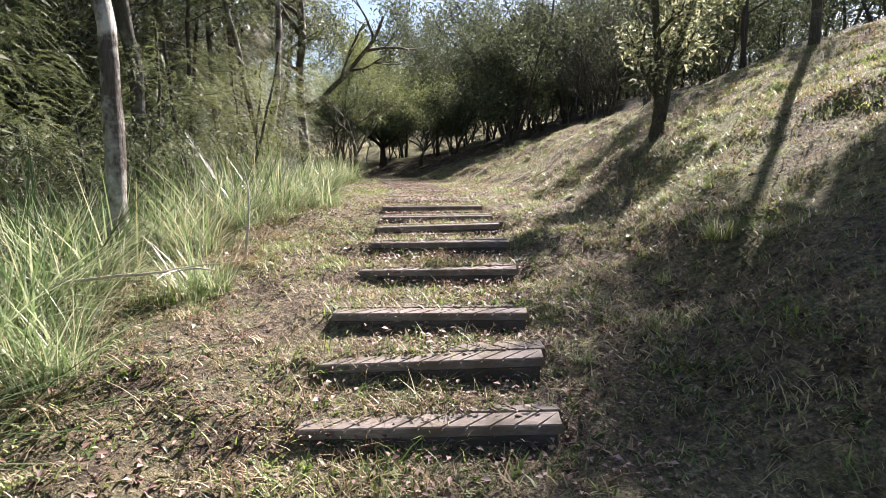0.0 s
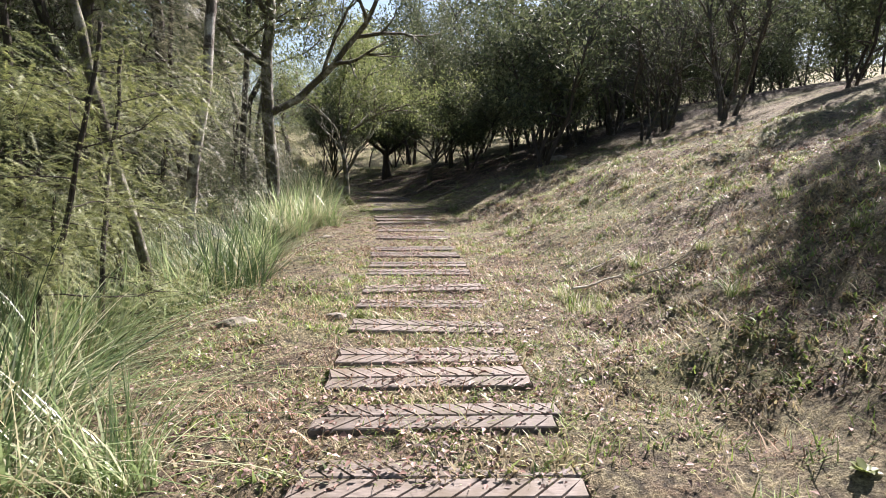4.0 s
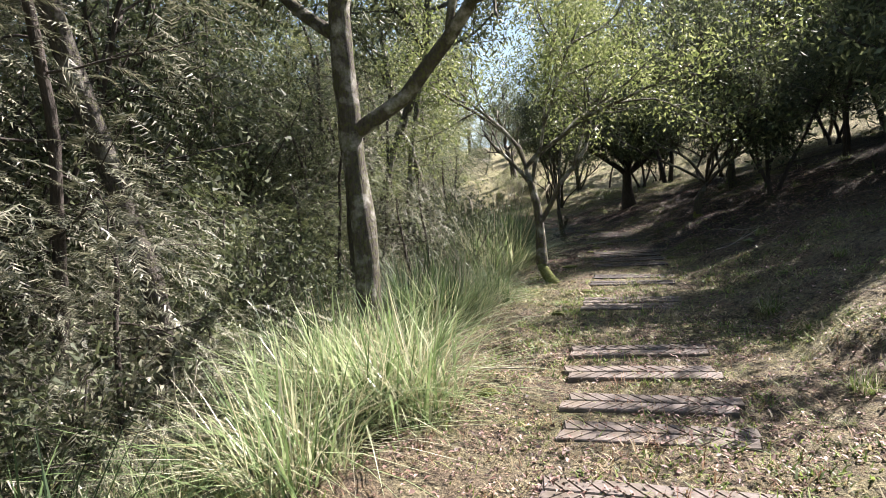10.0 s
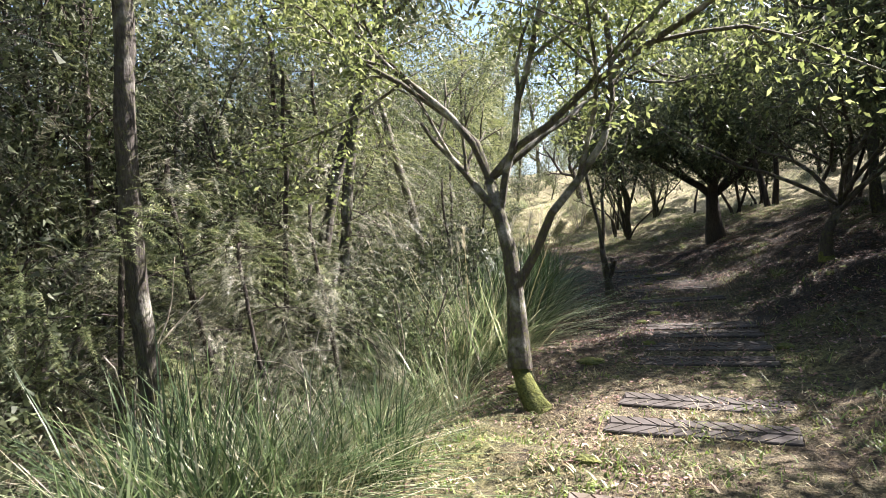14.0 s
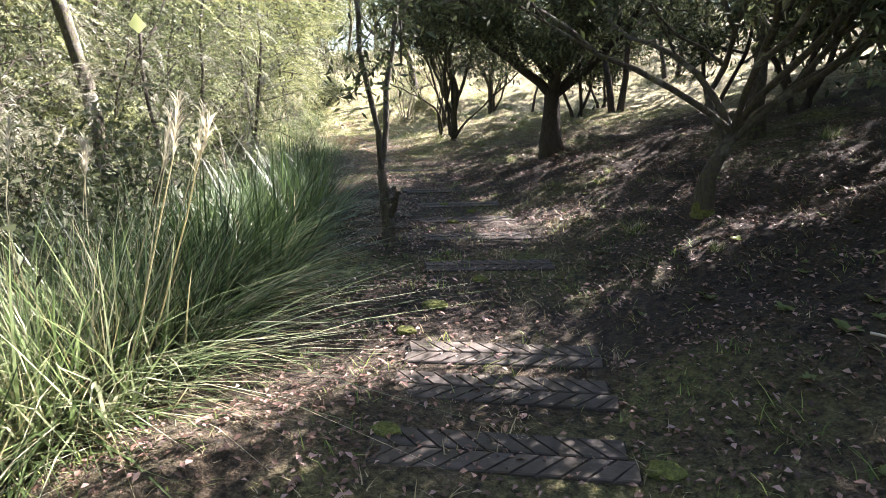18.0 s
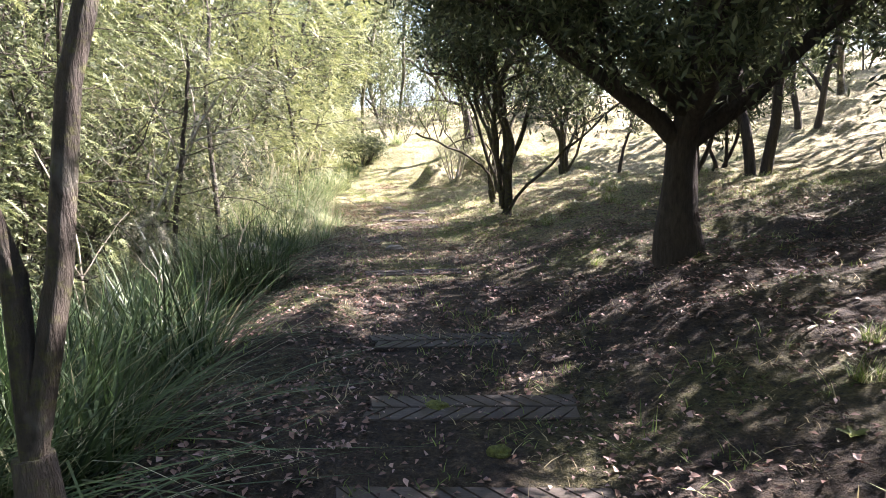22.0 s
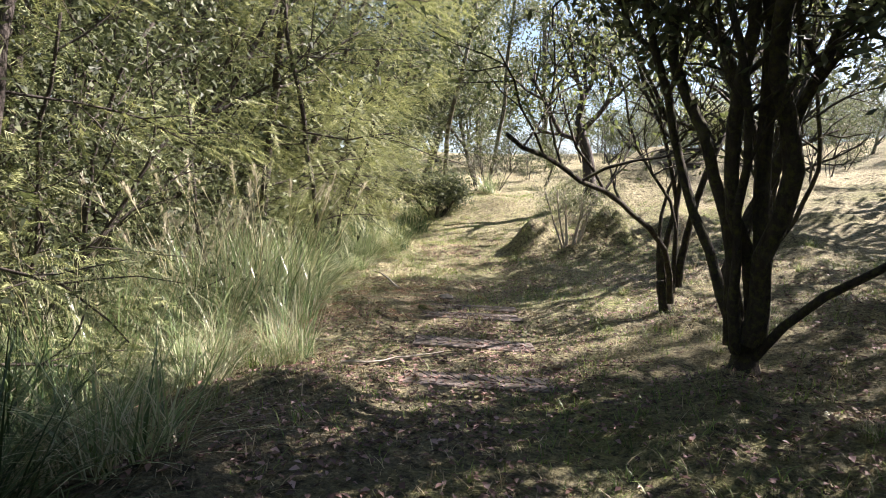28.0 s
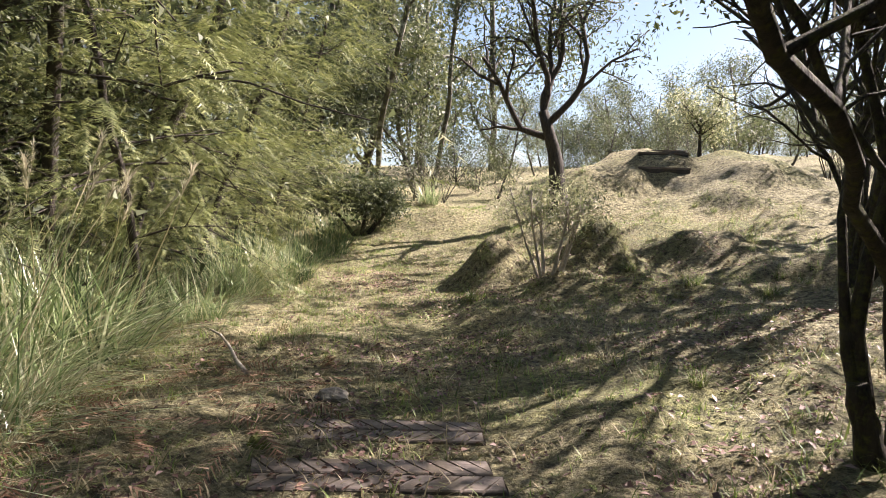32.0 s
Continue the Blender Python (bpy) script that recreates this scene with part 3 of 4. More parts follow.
# two thin lichened stems
# Its big high crown is out of view, added to shade the reeds.
plant("twin_stemmed_tree", "thin crooked twin-stemmed tree with lichened bark", "tree", -1.27, 21.5, [((0, 0, -0.03), (-0.2, 0.12, 1), 0.85, 0.08, [(0.5, (0.6, -0.3, 0.9), 0.4, True), (1.0, (-0.14, 0.12, 1), 4.4), (1.0, (0.08, 0.26, 1), 5.4)])], BARK_MOSS, LEAF_BRIGHT, 20000, 0.085, 0.26, 24, level=2, kids=7, crook=0.05, wobble=0.13, lift=0.06, shrink=0.34, low=0.55)
# Limbs over the path are lengthened and thickly leaved to shade the reeds.
plant("leaning_tree", "dark tree whose limbs lean out over the path", "tree", 2.75, 24.2, [((0, 0, 0), (-0.05, 0, 1), 2.1, 0.1, [(0.9, (-0.75, 0.1, 0.85), 3.4), (1.0, (-0.6, -0.4, 1.0), 3.4), (1.0, (-0.35, 0.5, 1), 2.4), (0.95, (0.4, 0.2, 1), 2.2), (1.0, (0, -0.5, 1.1), 2.3)])], BARK_DARKMOSS, LEAF_DARK, 34000, 0.09, 0.26, 56, level=2, kids=4, shrink=0.5, lift=0.06, wobble=0.2)
# The last five limbs are added to shade the ground along the path.
plant("moss_based_tree", "crooked tree with a mossy base and two limbs", "tree", 1.72, 21.45, [((0, 0, -0.03), (0.02, 0.0, 1), 0.24, 0.13, [], MOSS), ((0, 0, 0.1), (0.04, 0.05, 1), 0.72, 0.085, [(1.0, (-0.75, 0.1, 1.15), 2.5), (0.95, (0.6, -0.15, 1.05), 2.9), (1.0, (0.45, 0.3, 1.1), 2.6), (1.0, (0.75, -0.5, 0.9), 2.4), (0.9, (-0.2, 0.6, 1.1), 2.2), (1.0, (0.0, -0.75, 1.0), 2.7), (1.0, (0.5, -0.8, 1.1), 2.6), (1.0, (0.25, -0.1, 1.25), 3.6), (1.0, (0.5, -0.3, 1.2), 3.6), (1.0, (-0.5, -0.5, 1.15), 3.2)])], BARK_MOSS, LEAF_DARK, 19000, 0.08, 0.1, 25, level=2, kids=4, shrink=0.6, crook=0.12, wobble=0.22)
plant("round_crowned_tree", "dark round-crowned tree with a stout short trunk", "tree", 0.08, 26.6, [((0, 0, 0), (-0.02, 0.02, 1), 1.3, 0.2, [(0.8, (0.85, -0.15, 0.95), 2.9), (0.9, (-0.55, 0.1, 1.3), 2.4), (1.0, (-0.2, 0.5, 1.3), 2.7), (0.95, (0.2, -0.55, 1.1), 2.5), (1.0, (0.05, 0.1, 1.3), 3.0), (0.85, (-0.4, -0.45, 1.25), 2.4), (0.9, (0.5, 0.6, 0.95), 2.6), (1.0, (-0.6, -0.3, 1.2), 2.0), (1.0, (0.4, -0.75, 0.9), 2.2)])], BARK_DARK, LEAF_DARK, 60000, 0.085, 0.15, 26, level=2, kids=5, shrink=0.5, lift=0.09, wobble=0.2)
def many_stems(seed, count, tall, thick, reach, low):
    """Stems of many thicknesses that part just above the ground, twiggy from low down."""
    r = np.random.default_rng(seed)
    out = [((0, 0, -0.05), (0.03, 0, 1), 0.42, thick * 1.9, [])]
    for k in range(count):
        w = k * 2.4 + r.uniform(-0.5, 0.5)
        q = reach * (0.25 + 0.85 * k / count) * r.uniform(0.8, 1.2)
        out.append(((math.cos(w) * 0.07, math.sin(w) * 0.07, 0.12 + 0.2 * r.uniform()), (math.cos(w) * q, math.sin(w) * q, 1.0), tall * r.uniform(0.75, 1.1) * (1 - 0.35 * k / count), thick * (1 - 0.62 * k / count), [(*limb, True) for limb in ring(3, 0.8, tall * 0.2, low, 0.6, r)] + ring(4, 0.9, tall * 0.3, 0.6, 1.0, r)))
    return out
plant("many_stemmed_tree", "dark many-stemmed spreading tree beside the path", "tree", -2.72, 31.45, many_stems(3, 9, 4.6, 0.06, 0.3, 0.52), BARK_DARKMOSS, LEAF_DARK, 36000, 0.085, 0.18, 27, level=1, kids=5, lift=0.03, crook=0.17, wobble=0.2, slim=0.2)
plant("many_stemmed_tree", "dark many-stemmed tree with bent mossy lower stems", "tree", -3.47, 33.5, many_stems(4, 6, 3.9, 0.036, 0.24, 0.5), BARK_DARKMOSS, LEAF_BRIGHT, 3800, 0.055, 0.14, 28, level=1, kids=5, lift=0.05, crook=0.19, wobble=0.2, slim=0.2)
plant("many_stemmed_tree", "small brownish many-stemmed tree in the sunny grass", "tree", -2.72, 38.1, many_stems(5, 8, 5.6, 0.06, 0.3, 0.25), BARK_DARKMOSS, LEAF_GLOSS, 13000, 0.085, 0.15, 58, level=1, kids=5, lift=0.05, crook=0.17, wobble=0.2, slim=0.2)
plant("far_tree", "leaning bare-limbed tree on the far rise", "tree", -7.1, 43.7, [((0, 0, 0), (-0.13, 0, 1), 2.1, 0.19, [(1.0, (-0.45, 0, 1), 2.4), (1.0, (0.35, 0.1, 1.05), 2.8), (0.95, (0.85, -0.1, 0.55), 2.6), (0.85, (-0.9, 0.2, 0.25), 2.4, True), (1.0, (0.0, 0.3, 1.2), 2.4)])], BARK_DARK, LEAF_DARK, 5200, 0.11, 0.2, 29, level=2, kids=4, wobble=0.22)
plant("bare_shrub", "half-bare grey shrub between the earth mounds", "shrub", -5.95, 38.3, fan(R, 7, 0.3, 1.1, 0.022, 4), DEAD_WOOD, LEAF_PALE, 2600, 0.055, 0.13, 30, level=1, kids=3)
plant("dark_bush", "dense dark green bush with a bare foot", "bush", -10.85, 42.0, fan(R, 5, 0.8, 1.0, 0.04, 4), BARK_DARK, LEAF_DARK, 9000, 0.1, 0.16, 31, level=1, kids=4)
plant("sapling", "thin bare sapling in the sunny grass", "tree", -1.15, 36.6, [((0, 0, 0), (0.05, 0, 1), 2.2, 0.04, ring(5, 0.9, 0.8, 0.5, 1.0, R))], BARK_DARK, LEAF_GLOSS, 900, 0.12, 0.1, 32, level=1)
for k, (x, y) in enumerate([(-12.75, 45.9), (-12.45, 48.7)]):
    plant("slender_tree", "slender pale-stemmed leaning tree", "tree", x, y, [((0, 0, 0), (0.05 + 0.2 * k, 0, 1), 9.0, 0.085, ring(7, 0.6, 1.3, 0.4, 1.0, R))], BARK_PALE, LEAF_GLOSS, 6000, 0.13, 0.2, 33 + k, level=1, group="slender trees")
for k, (x, y, h, r, d) in enumerate([(-1.75, 4.5, 6.5, 0.05, (-0.09, -0.03, 1)), (-2.55, 7.9, 7.0, 0.09, (0.09, 0.05, 1)), (-3.0, 6.9, 6.0, 0.065, (-0.16, 0.05, 1)), (-3.6, 11.0, 8.0, 0.12, (0.03, 0, 1)), (-2.15, -1.2, 5.5, 0.085, (-0.06, 0, 1)), (-3.3, 2.4, 7, 0.11, (0.05, 0.02, 1)), (-3.4, 14.6, 7, 0.09, (0, 0, 1)), (-4.35, 21.5, 7, 0.09, (0, 0.05, 1)), (-5.05, 18.3, 8, 0.1, (0.03, 0, 1)), (-3.65, 17.7, 7, 0.07, (0.02, 0, 1)), (-4.2, 9.0, 8, 0.1, (0, 0, 1))]):
    plant("woodland_tree", "straight tree with pale lichen patches", "tree", x, y, [((0, 0, 0), d, h * 1.4, r, ring(9, 0.45, 2.2, 0.5, 1.0, R))], BARK_SUNWHITE if k in (1, 4) else BARK_PALE if k in (0, 1, 2, 7, 9) else BARK_GREY, LEAF_GLOSS, 4000 if k in (0, 4) else 9500, 0.14, 0.22, 40 + k, level=1, group="woodland trees")

plant("young_tree", "small round pale-leaved young tree on the rise", "tree", -4.55, 47.3, [((0, 0, 0), (0.02, 0, 1), 1.0, 0.05, ring(7, 0.9, 0.9, 0.5, 1.0, R))], BARK_DARK, LEAF_PALE, 4200, 0.09, 0.16, 59, level=1, kids=4)

# ---- feathery trees along the gully ----
def feathery(seed, tall, leaf, leaves, size=0.6, droop=0.5):
    r = np.random.default_rng(seed)
    return plant("feathery_tree", "tree with drooping feathery green sprays", "tree", 0, 0, [((0, 0, 0), (r.uniform(-0.05, 0.05), 0, 1), tall, 0.065, ring(12, 0.12, tall * 0.27, 0.12, 0.95, r))], BARK_DARK, leaf, leaves, size, 0.17, seed, "feathery trees", z=0, feather=True, level=1, kids=3, droop=droop, lift=-0.02, whole=True)


protos = [feathery(61, 6.0, LEAF_DRYFEATHER, 760), feathery(62, 7.5, LEAF_FEATHER, 760), feathery(63, 7.0, LEAF_LIME, 1500, 0.45, 0.25), feathery(64, 5.0, LEAF_FEATHER, 640)]
FEATHERY = [(1, -3.6, 5.6, 0.8), (3, -2.9, 3.4, 0.65), (0, -4.1, 10.0, 0.95), (0, -4.8, 8.4, 1.0), (1, -5.4, 5.0, 1.1), (3, -4.6, 1.2, 1.1), (1, -6.0, -2.5, 1.1), (3, -3.6, -0.2, 0.8), (0, -6.6, 15.0, 1.1), (3, -4.45, 18.9, 1.05),
            (2, -13.25, 37.9, 1.15), (2, -11.55, 36.7, 1.0), (1, -10.25, 33.6, 1.1), (2, -15.25, 41.7, 1.1), (1, -8.05, 27.7, 1.2), (1, -13.85, 37.3, 1.2), (0, -7.85, 20.8, 1.1), (1, -9.35, 28.8, 1.2), (0, -7.2, 10.5, 1.2), (1, -8.6, 6.5, 1.3), (1, -8.5, 1.0, 1.3), (2, -10.45, 34.9, 1.1), (2, -12.75, 35.9, 1.2), (1, -11.65, 32.3, 1.2), (2, -13.05, 39.9, 1.0), (1, -10.25, 30.5, 1.2), (1, -16.85, 43.9, 1.1), (1, -8.25, 24.5, 1.1), (3, -5.0, 15.6, 0.9), (3, -5.85, 17.9, 0.9), (0, -3.5, 8.9, 0.6), (3, -4.0, 7.0, 0.7), (3, -2.9, 5.3, 0.5), (3, -3.2, 6.2, 0.62), (1, -2.9, 1.6, 0.5), (3, -3.6, 4.4, 0.7), (0, -3.0, 9.9, 0.5), (2, -7.75, 25.9, 1.0), (2, -7.65, 22.9, 0.9), (2, -10.35, 36.9, 0.6), (2, -11.55, 38.5, 0.65), (2, -12.35, 40.7, 0.6), (2, -9.15, 35.1, 0.6), (1, -8.65, 32.7, 0.55), (2, -11.25, 37.1, 0.7), (1, -9.05, 31.5, 0.6), (3, -7.75, 29.5, 0.6), (3, -3.1, 2.6, 0.5), (3, -2.95, 4.2, 0.45), (3, -3.2, 7.4, 0.5), (3, -3.0, 0.4, 0.5), (3, -3.5, 11.4, 0.5), (3, -5.8, 13.0, 1.1), (0, -6.6, 12.2, 1.25), (3, -7.05, 19.7, 1.2), (0, -5.65, 20.9, 0.95), (3, -7.0, 8.6, 1.3), (1, -7.4, 3.6, 1.2), (1, -7.6, 16.4, 1.25), (3, -2.3, 3.7, 0.5), (3, -2.45, 5.0, 0.55), (3, -2.6, 2.6, 0.5), (0, -4.7, 22.4, 0.6), (3, -5.2, 23.6, 0.7), (1, -6.0, 24.8, 0.75), (0, -5.6, 26.4, 0.65), (3, -6.6, 27.4, 0.7), (2, -6.8, 29.0, 0.7), (0, -6.2, 22.2, 0.8), (1, -4.3, 16.6, 0.75), (3, -4.0, 18.2, 0.75), (1, -4.0, 14.3, 0.6), (3, -4.8, 13.4, 0.8), (2, -1.85, 3.5, 0.34), (2, -2.05, 4.6, 0.36), (2, -2.0, 2.5, 0.34), (3, -2.3, 6.2, 0.42), (0, -2.6, 15.3, 0.4), (0, -2.95, 16.4, 0.48), (0, -3.4, 15.6, 0.6)]
first = set()
for k, x, y, s in FEATHERY:
    p = pose(x, y, ground_z(x, y) - 0.1, 0, 0, R.uniform(0, 360)) @ Matrix.Scale(s, 4)
    if k not in first:
        first.add(k)
        protos[k].matrix_basis = p
    else:
        copy_thing(protos[k], p)
# ---- woods behind ----
def wood_tree(seed, tall, leaf, leaves, size, stems, bark, far):
    r = np.random.default_rng(seed)
    st = [((r.uniform(-0.15, 0.15), r.uniform(-0.15, 0.15), 0), (r.uniform(-0.2, 0.2), r.uniform(-0.2, 0.2), 1), tall * r.uniform(0.7, 1), 0.048 if stems > 1 else 0.09, ring(6, 0.75, tall * 0.3, 0.05 if far else 0.3, 1.0, r)) for _ in range(stems)]
    return plant("wood_tree", "leafy tree far back in the dense wood" if far else "dark leafy tree on the shaded slope", "tree", 0, 0, st, bark, leaf, leaves, 0.14 if far else 0.145, size, seed, "far wood trees" if far else "slope trees", z=0, level=1, kids=2 if far else 4, crook=0.1, whole=far)


woods = [wood_tree(71, 5.5, LEAF_DARK, 9000, 0.2, 2, BARK_DARK, False), wood_tree(72, 7.0, LEAF_GLOSS, 4600, 0.34, 1, BARK_GREY, True), wood_tree(73, 4.5, LEAF_DARK, 9000, 0.2, 3, BARK_DARK, False), wood_tree(74, 6.5, LEAF_DARK, 4600, 0.34, 2, BARK_DARK, True), wood_tree(75, 6.0, LEAF_DARK, 4600, 0.34, 2, BARK_DARK, True)]
def thicket(seed):
    r = np.random.default_rng(seed)
    return plant("gully_thicket", "dense dark thicket down in the gully", "thicket", 0, 0, fan(r, 7, 0.3, 3.4, 0.03, 6, base=0.3, start=0.1), BARK_DARK, LEAF_DARK, 14000, 0.06, 0.24, seed, "gully thickets", z=0, level=1, kids=3, crook=0.1, whole=True)


def twiggy(seed):
    r = np.random.default_rng(seed)
    return plant("twiggy_tree", "tangled grey twiggy tree with few leaves", "tree", 0, 0, fan(r, 4, 0.32, 4.0, 0.055, 6, start=0.25), BARK_GREY, LEAF_DARK, 2600, 0.075, 0.12, seed, "twiggy trees", z=0, level=2, kids=4, crook=0.12, wobble=0.24, whole=True)


def plant_out(protos, places, rng):
    """Sets the first of each kind in its place and copies it to the others."""
    done = set()
    for k, x, y, s in places:
        p = pose(x, y, ground_z(x, y) - 0.1, 0, 0, rng.uniform(0, 360)) @ Matrix.Scale(s, 4)
        if k in done:
            copy_thing(protos[k], p)
        else:
            done.add(k)
            protos[k].matrix_basis = p


v = np.random.default_rng(14)
# The last six, at scale 0.9, are added to darken gaps between the fronds.
plant_out([thicket(76), thicket(77)], [(k % 2, -6.0 - 2.2 * v.uniform() - (1.4 if y > 11 else 0.0), y, v.uniform(0.9, 1.5)) for k, y in enumerate(np.arange(-4.0, 19.0, 1.35))] + [(k % 2, x, y, 1.5) for k, (x, y) in enumerate([(-11.0, 29.4), (-11.4, 31.6), (-12.0, 33.6), (-13.0, 31.6), (-13.6, 35.6), (-11.0, 26.8), (-14.6, 37.6)])] + [(k % 2, x, y, 0.9) for k, (x, y) in enumerate([(-7.4, 25.6), (-8.0, 27.8), (-7.0, 23.4), (-6.8, 21.2), (-8.8, 30.0), (-7.2, 19.4)])], v)
plant_out([twiggy(78), twiggy(79)], [(1, 6.6, 19.2, 1.15), (1, 5.6, 21.4, 1.0), (0, 5.2, 18.0, 0.9), (0, 7.9, 16.9, 0.9), (1, 7.8, 19.4, 1.2), (0, 8.9, 17.6, 1.1), (1, 9.6, 15.4, 1.0), (0, 7.0, -1.6, 0.85)], v)
spots = []
w = np.random.default_rng(8)
def scatter(x0, x1, y0, y1, count, gap, kinds, lo=0.8, hi=1.25):
    tries = 0
    while count and tries < 4000:
        tries += 1
        x, y = w.uniform(x0, x1), w.uniform(y0, y1)
        if all((x - a) ** 2 + (y - b) ** 2 > gap * gap for a, b, *_ in spots):
            spots.append((x, y, kinds[int(w.integers(len(kinds)))], w.uniform(lo, hi)))
            count -= 1


# The tree at y 34.9 is added to shade the edge of the clearing.
for x, y, k, s in [(4.95, 22.9, 0, 1.0), (6.95, 21.8, 0, 1.05), (3.85, 26.2, 2, 1.0), (1.35, 31.6, 0, 1.65), (2.95, 28.7, 2, 0.9), (4.95, 31.1, 2, 0.85), (7.15, 27.3, 0, 1.15), (8.75, 21.1, 0, 0.85), (8.95, 24.3, 0, 1.1), (9.9, 11.0, 2, 0.75), (-14.65, 45.7, 0, 1.1), (-15.85, 47.9, 0, 1.2), (-13.75, 50.7, 1, 1.1), (8.75, 30.3, 2, 1.4), (6.35, 29.5, 2, 1.1), (9.75, 33.3, 0, 1.3), (7.15, 33.7, 2, 1.2), (1.05, 34.9, 2, 0.8), (10.95, 22.1, 2, 0.95)]:
    spots.append((x, y, k, s))
scatter(10.0, 20, 21.0, 25, 9, 1.9, (4, 4, 3), 0.8, 1.05)
scatter(10.5, 22, 25.5, 36, 24, 2.0, (4, 4, 3), 1.0, 1.5)
scatter(14.0, 24, 10, 20, 10, 2.0, (4, 3), 0.9, 1.2)
scatter(-18, -9.6, -10, 20, 40, 1.7, (1, 3, 4, 3), 1.2, 1.9)
scatter(-24, -14.5, 22, 62, 28, 2.2, (1, 3), 1.1, 1.9)
scatter(-16, 16, 64, 82, 22, 3.0, (1, 3, 4), 0.5, 0.9)
scatter(4, 22, 46, 64, 20, 2.6, (1, 3, 4), 0.8, 1.3)
scatter(-13, 2, 54, 68, 12, 2.4, (1, 3, 4), 0.35, 0.6)
scatter(-15, 10, 49, 58, 18, 1.4, (1, 3, 4), 0.3, 0.55)
scatter(9.5, 17, 21.5, 29, 16, 1.2, (4,), 0.3, 0.5)
scatter(-9, 10, -24, -13, 7, 3.0, (1, 3), 0.9, 1.3)
# Trees at y 16.4, 20.6 and 32.9 are added to cast shade.
for x, y, k, s in [(6.9, -0.4, 2, 1.1), (9.6, 9.4, 0, 1.2), (5.55, 19.7, 2, 1.05), (4.7, 16.4, 2, 1.15), (3.05, 20.6, 2, 0.85), (0.4, 32.9, 2, 0.95), (3.5, 40.0, 3, 1.9), (6.0, 37.0, 3, 1.8), (1.5, 44.0, 4, 1.9), (8.0, 42.0, 3, 2.0)]:
    spots.append((x, y, k, s))
first = set()
for x, y, k, s in spots:
    p = pose(x, y, ground_z(x, y) - 0.1, 0, 0, w.uniform(0, 360)) @ Matrix.Scale(s, 4)
    if k not in first:
        first.add(k)
        woods[k].matrix_basis = p
    else:
        copy_thing(woods[k], p)

# ---- tall grass ----
def tussock(name, label, seed, count, tall, radius, material, dry, plumes=0, broad=1.0):
    r = np.random.default_rng(seed)
    def tuft(k, l, wd, mat, nm, wild=1.5):
        a = r.uniform(0, 6.283, k)
        d = radius * np.sqrt(r.uniform(0, 1, k))
        base = np.stack([np.cos(a) * d, np.sin(a) * d, np.full(k, -0.05)], -1)
        h = a + r.normal(0, wild, k)
        v, f = blades(r, base, l * r.uniform(0.35, 1.3, k), wd * r.uniform(0.5, 1.3, k), np.abs(r.normal(0, 0.3, k)) + 0.1 * d / radius, r.uniform(0.0, 1.25, k) ** 1.2, 4, h)
        return mesh_from(nm, v, f, mat)
    ob = tagged(new(name), label, "grass", "tall grass tussocks")
    part_mesh("blade_tuft", tuft(int(count * 0.9), tall, 0.021 * broad, material, "blade_tuft"), ob, kind="stuff")
    part_mesh("dry_tuft", tuft(int(count * dry), tall * 0.95, 0.012, DRY_BLADE, "dry_tuft", 2.0), ob, "bleached straw-coloured blades", "stuff")
    for k in range(plumes):
        a = r.uniform(0, 6.283)
        line = wander(r, (math.cos(a) * radius * 0.5, math.sin(a) * radius * 0.5, 0), (math.cos(a) * 0.3, math.sin(a) * 0.3, 1), tall * r.uniform(1.25, 1.6), 8, 0.05, -0.02)
        v, f = tube(line, np.linspace(0.006, 0.003, 8), 4)
        stalk = part_mesh("stalk", mesh_from("stalk", v, f, DRY_BLADE), ob)
        d = line[-1] - line[-2]
        root = line[-2] + (line[-1] - line[-2]) * r.uniform(0, 1.0, 70)[:, None]
        v, f = blades(r, root, np.full(70, 0.1), np.full(70, 0.006), r.uniform(0.1, 0.5, 70), r.uniform(0.2, 0.8, 70), 2, math.atan2(d[1], d[0]) + r.normal(0, 0.8, 70))
        part_mesh("plume", mesh_from("plume", v, f, PLUME), stalk, "pale feathery seed head", "stuff")
    return ob


tufts = [tussock("grass_tussock", "tall arching green grass tussock with dry blades", 81, 200, 0.95, 0.34, TALL_BLADE, 0.35), tussock("dry_grass_tussock", "tall bleached grass tussock on the bank", 82, 130, 0.95, 0.36, TALL_BLADE, 1.1), tussock("grass_tussock", "dense grass tussock with shade put into its dark green", 83, 260, 1.05, 0.38, SHADED_BLADE, 0.12), tussock("plumed_tussock", "tall reed tussock with pale seed plumes", 84, 230, 1.25, 0.5, TALL_BLADE, 0.5, 3), tussock("grass_tuft", "low half-dry grass tuft", 85, 90, 0.45, 0.22, GREEN_BLADE, 0.9), tussock("broad_grass_tussock", "arching broad-bladed bright green grass tussock", 86, 75, 1.05, 0.3, TALL_BLADE, 0.25, 0, 1.7)]
g = np.random.default_rng(19)
TUFTS = []
def bank(y0, y1, u0, u1, count, kinds, lo, hi):
    for _ in range(count):
        y = g.uniform(y0, y1)
        edge = 0.45 * math.sin(y * 2.3) * math.sin(y * 0.9 + 1) if u1 < 0 else 0.0
        TUFTS.append((float(path_x(np.array(y))) + g.uniform(u0, u1) + edge - 0.1, y, kinds[int(g.integers(len(kinds)))], g.uniform(lo, hi)))


bank(-5.5, 2.0, -4.4, -1.95, 60, (0, 0, 1, 2), 0.75, 1.15)
bank(-3.4, 1.0, -2.0, -1.2, 12, (4, 4, 0), 0.45, 0.7)
bank(2.0, 9.0, -3.8, -2.0, 42, (0, 1, 0, 2), 0.7, 1.05)
bank(9.0, 11.8, -3.4, -1.8, 26, (1, 1, 0), 0.8, 1.1)
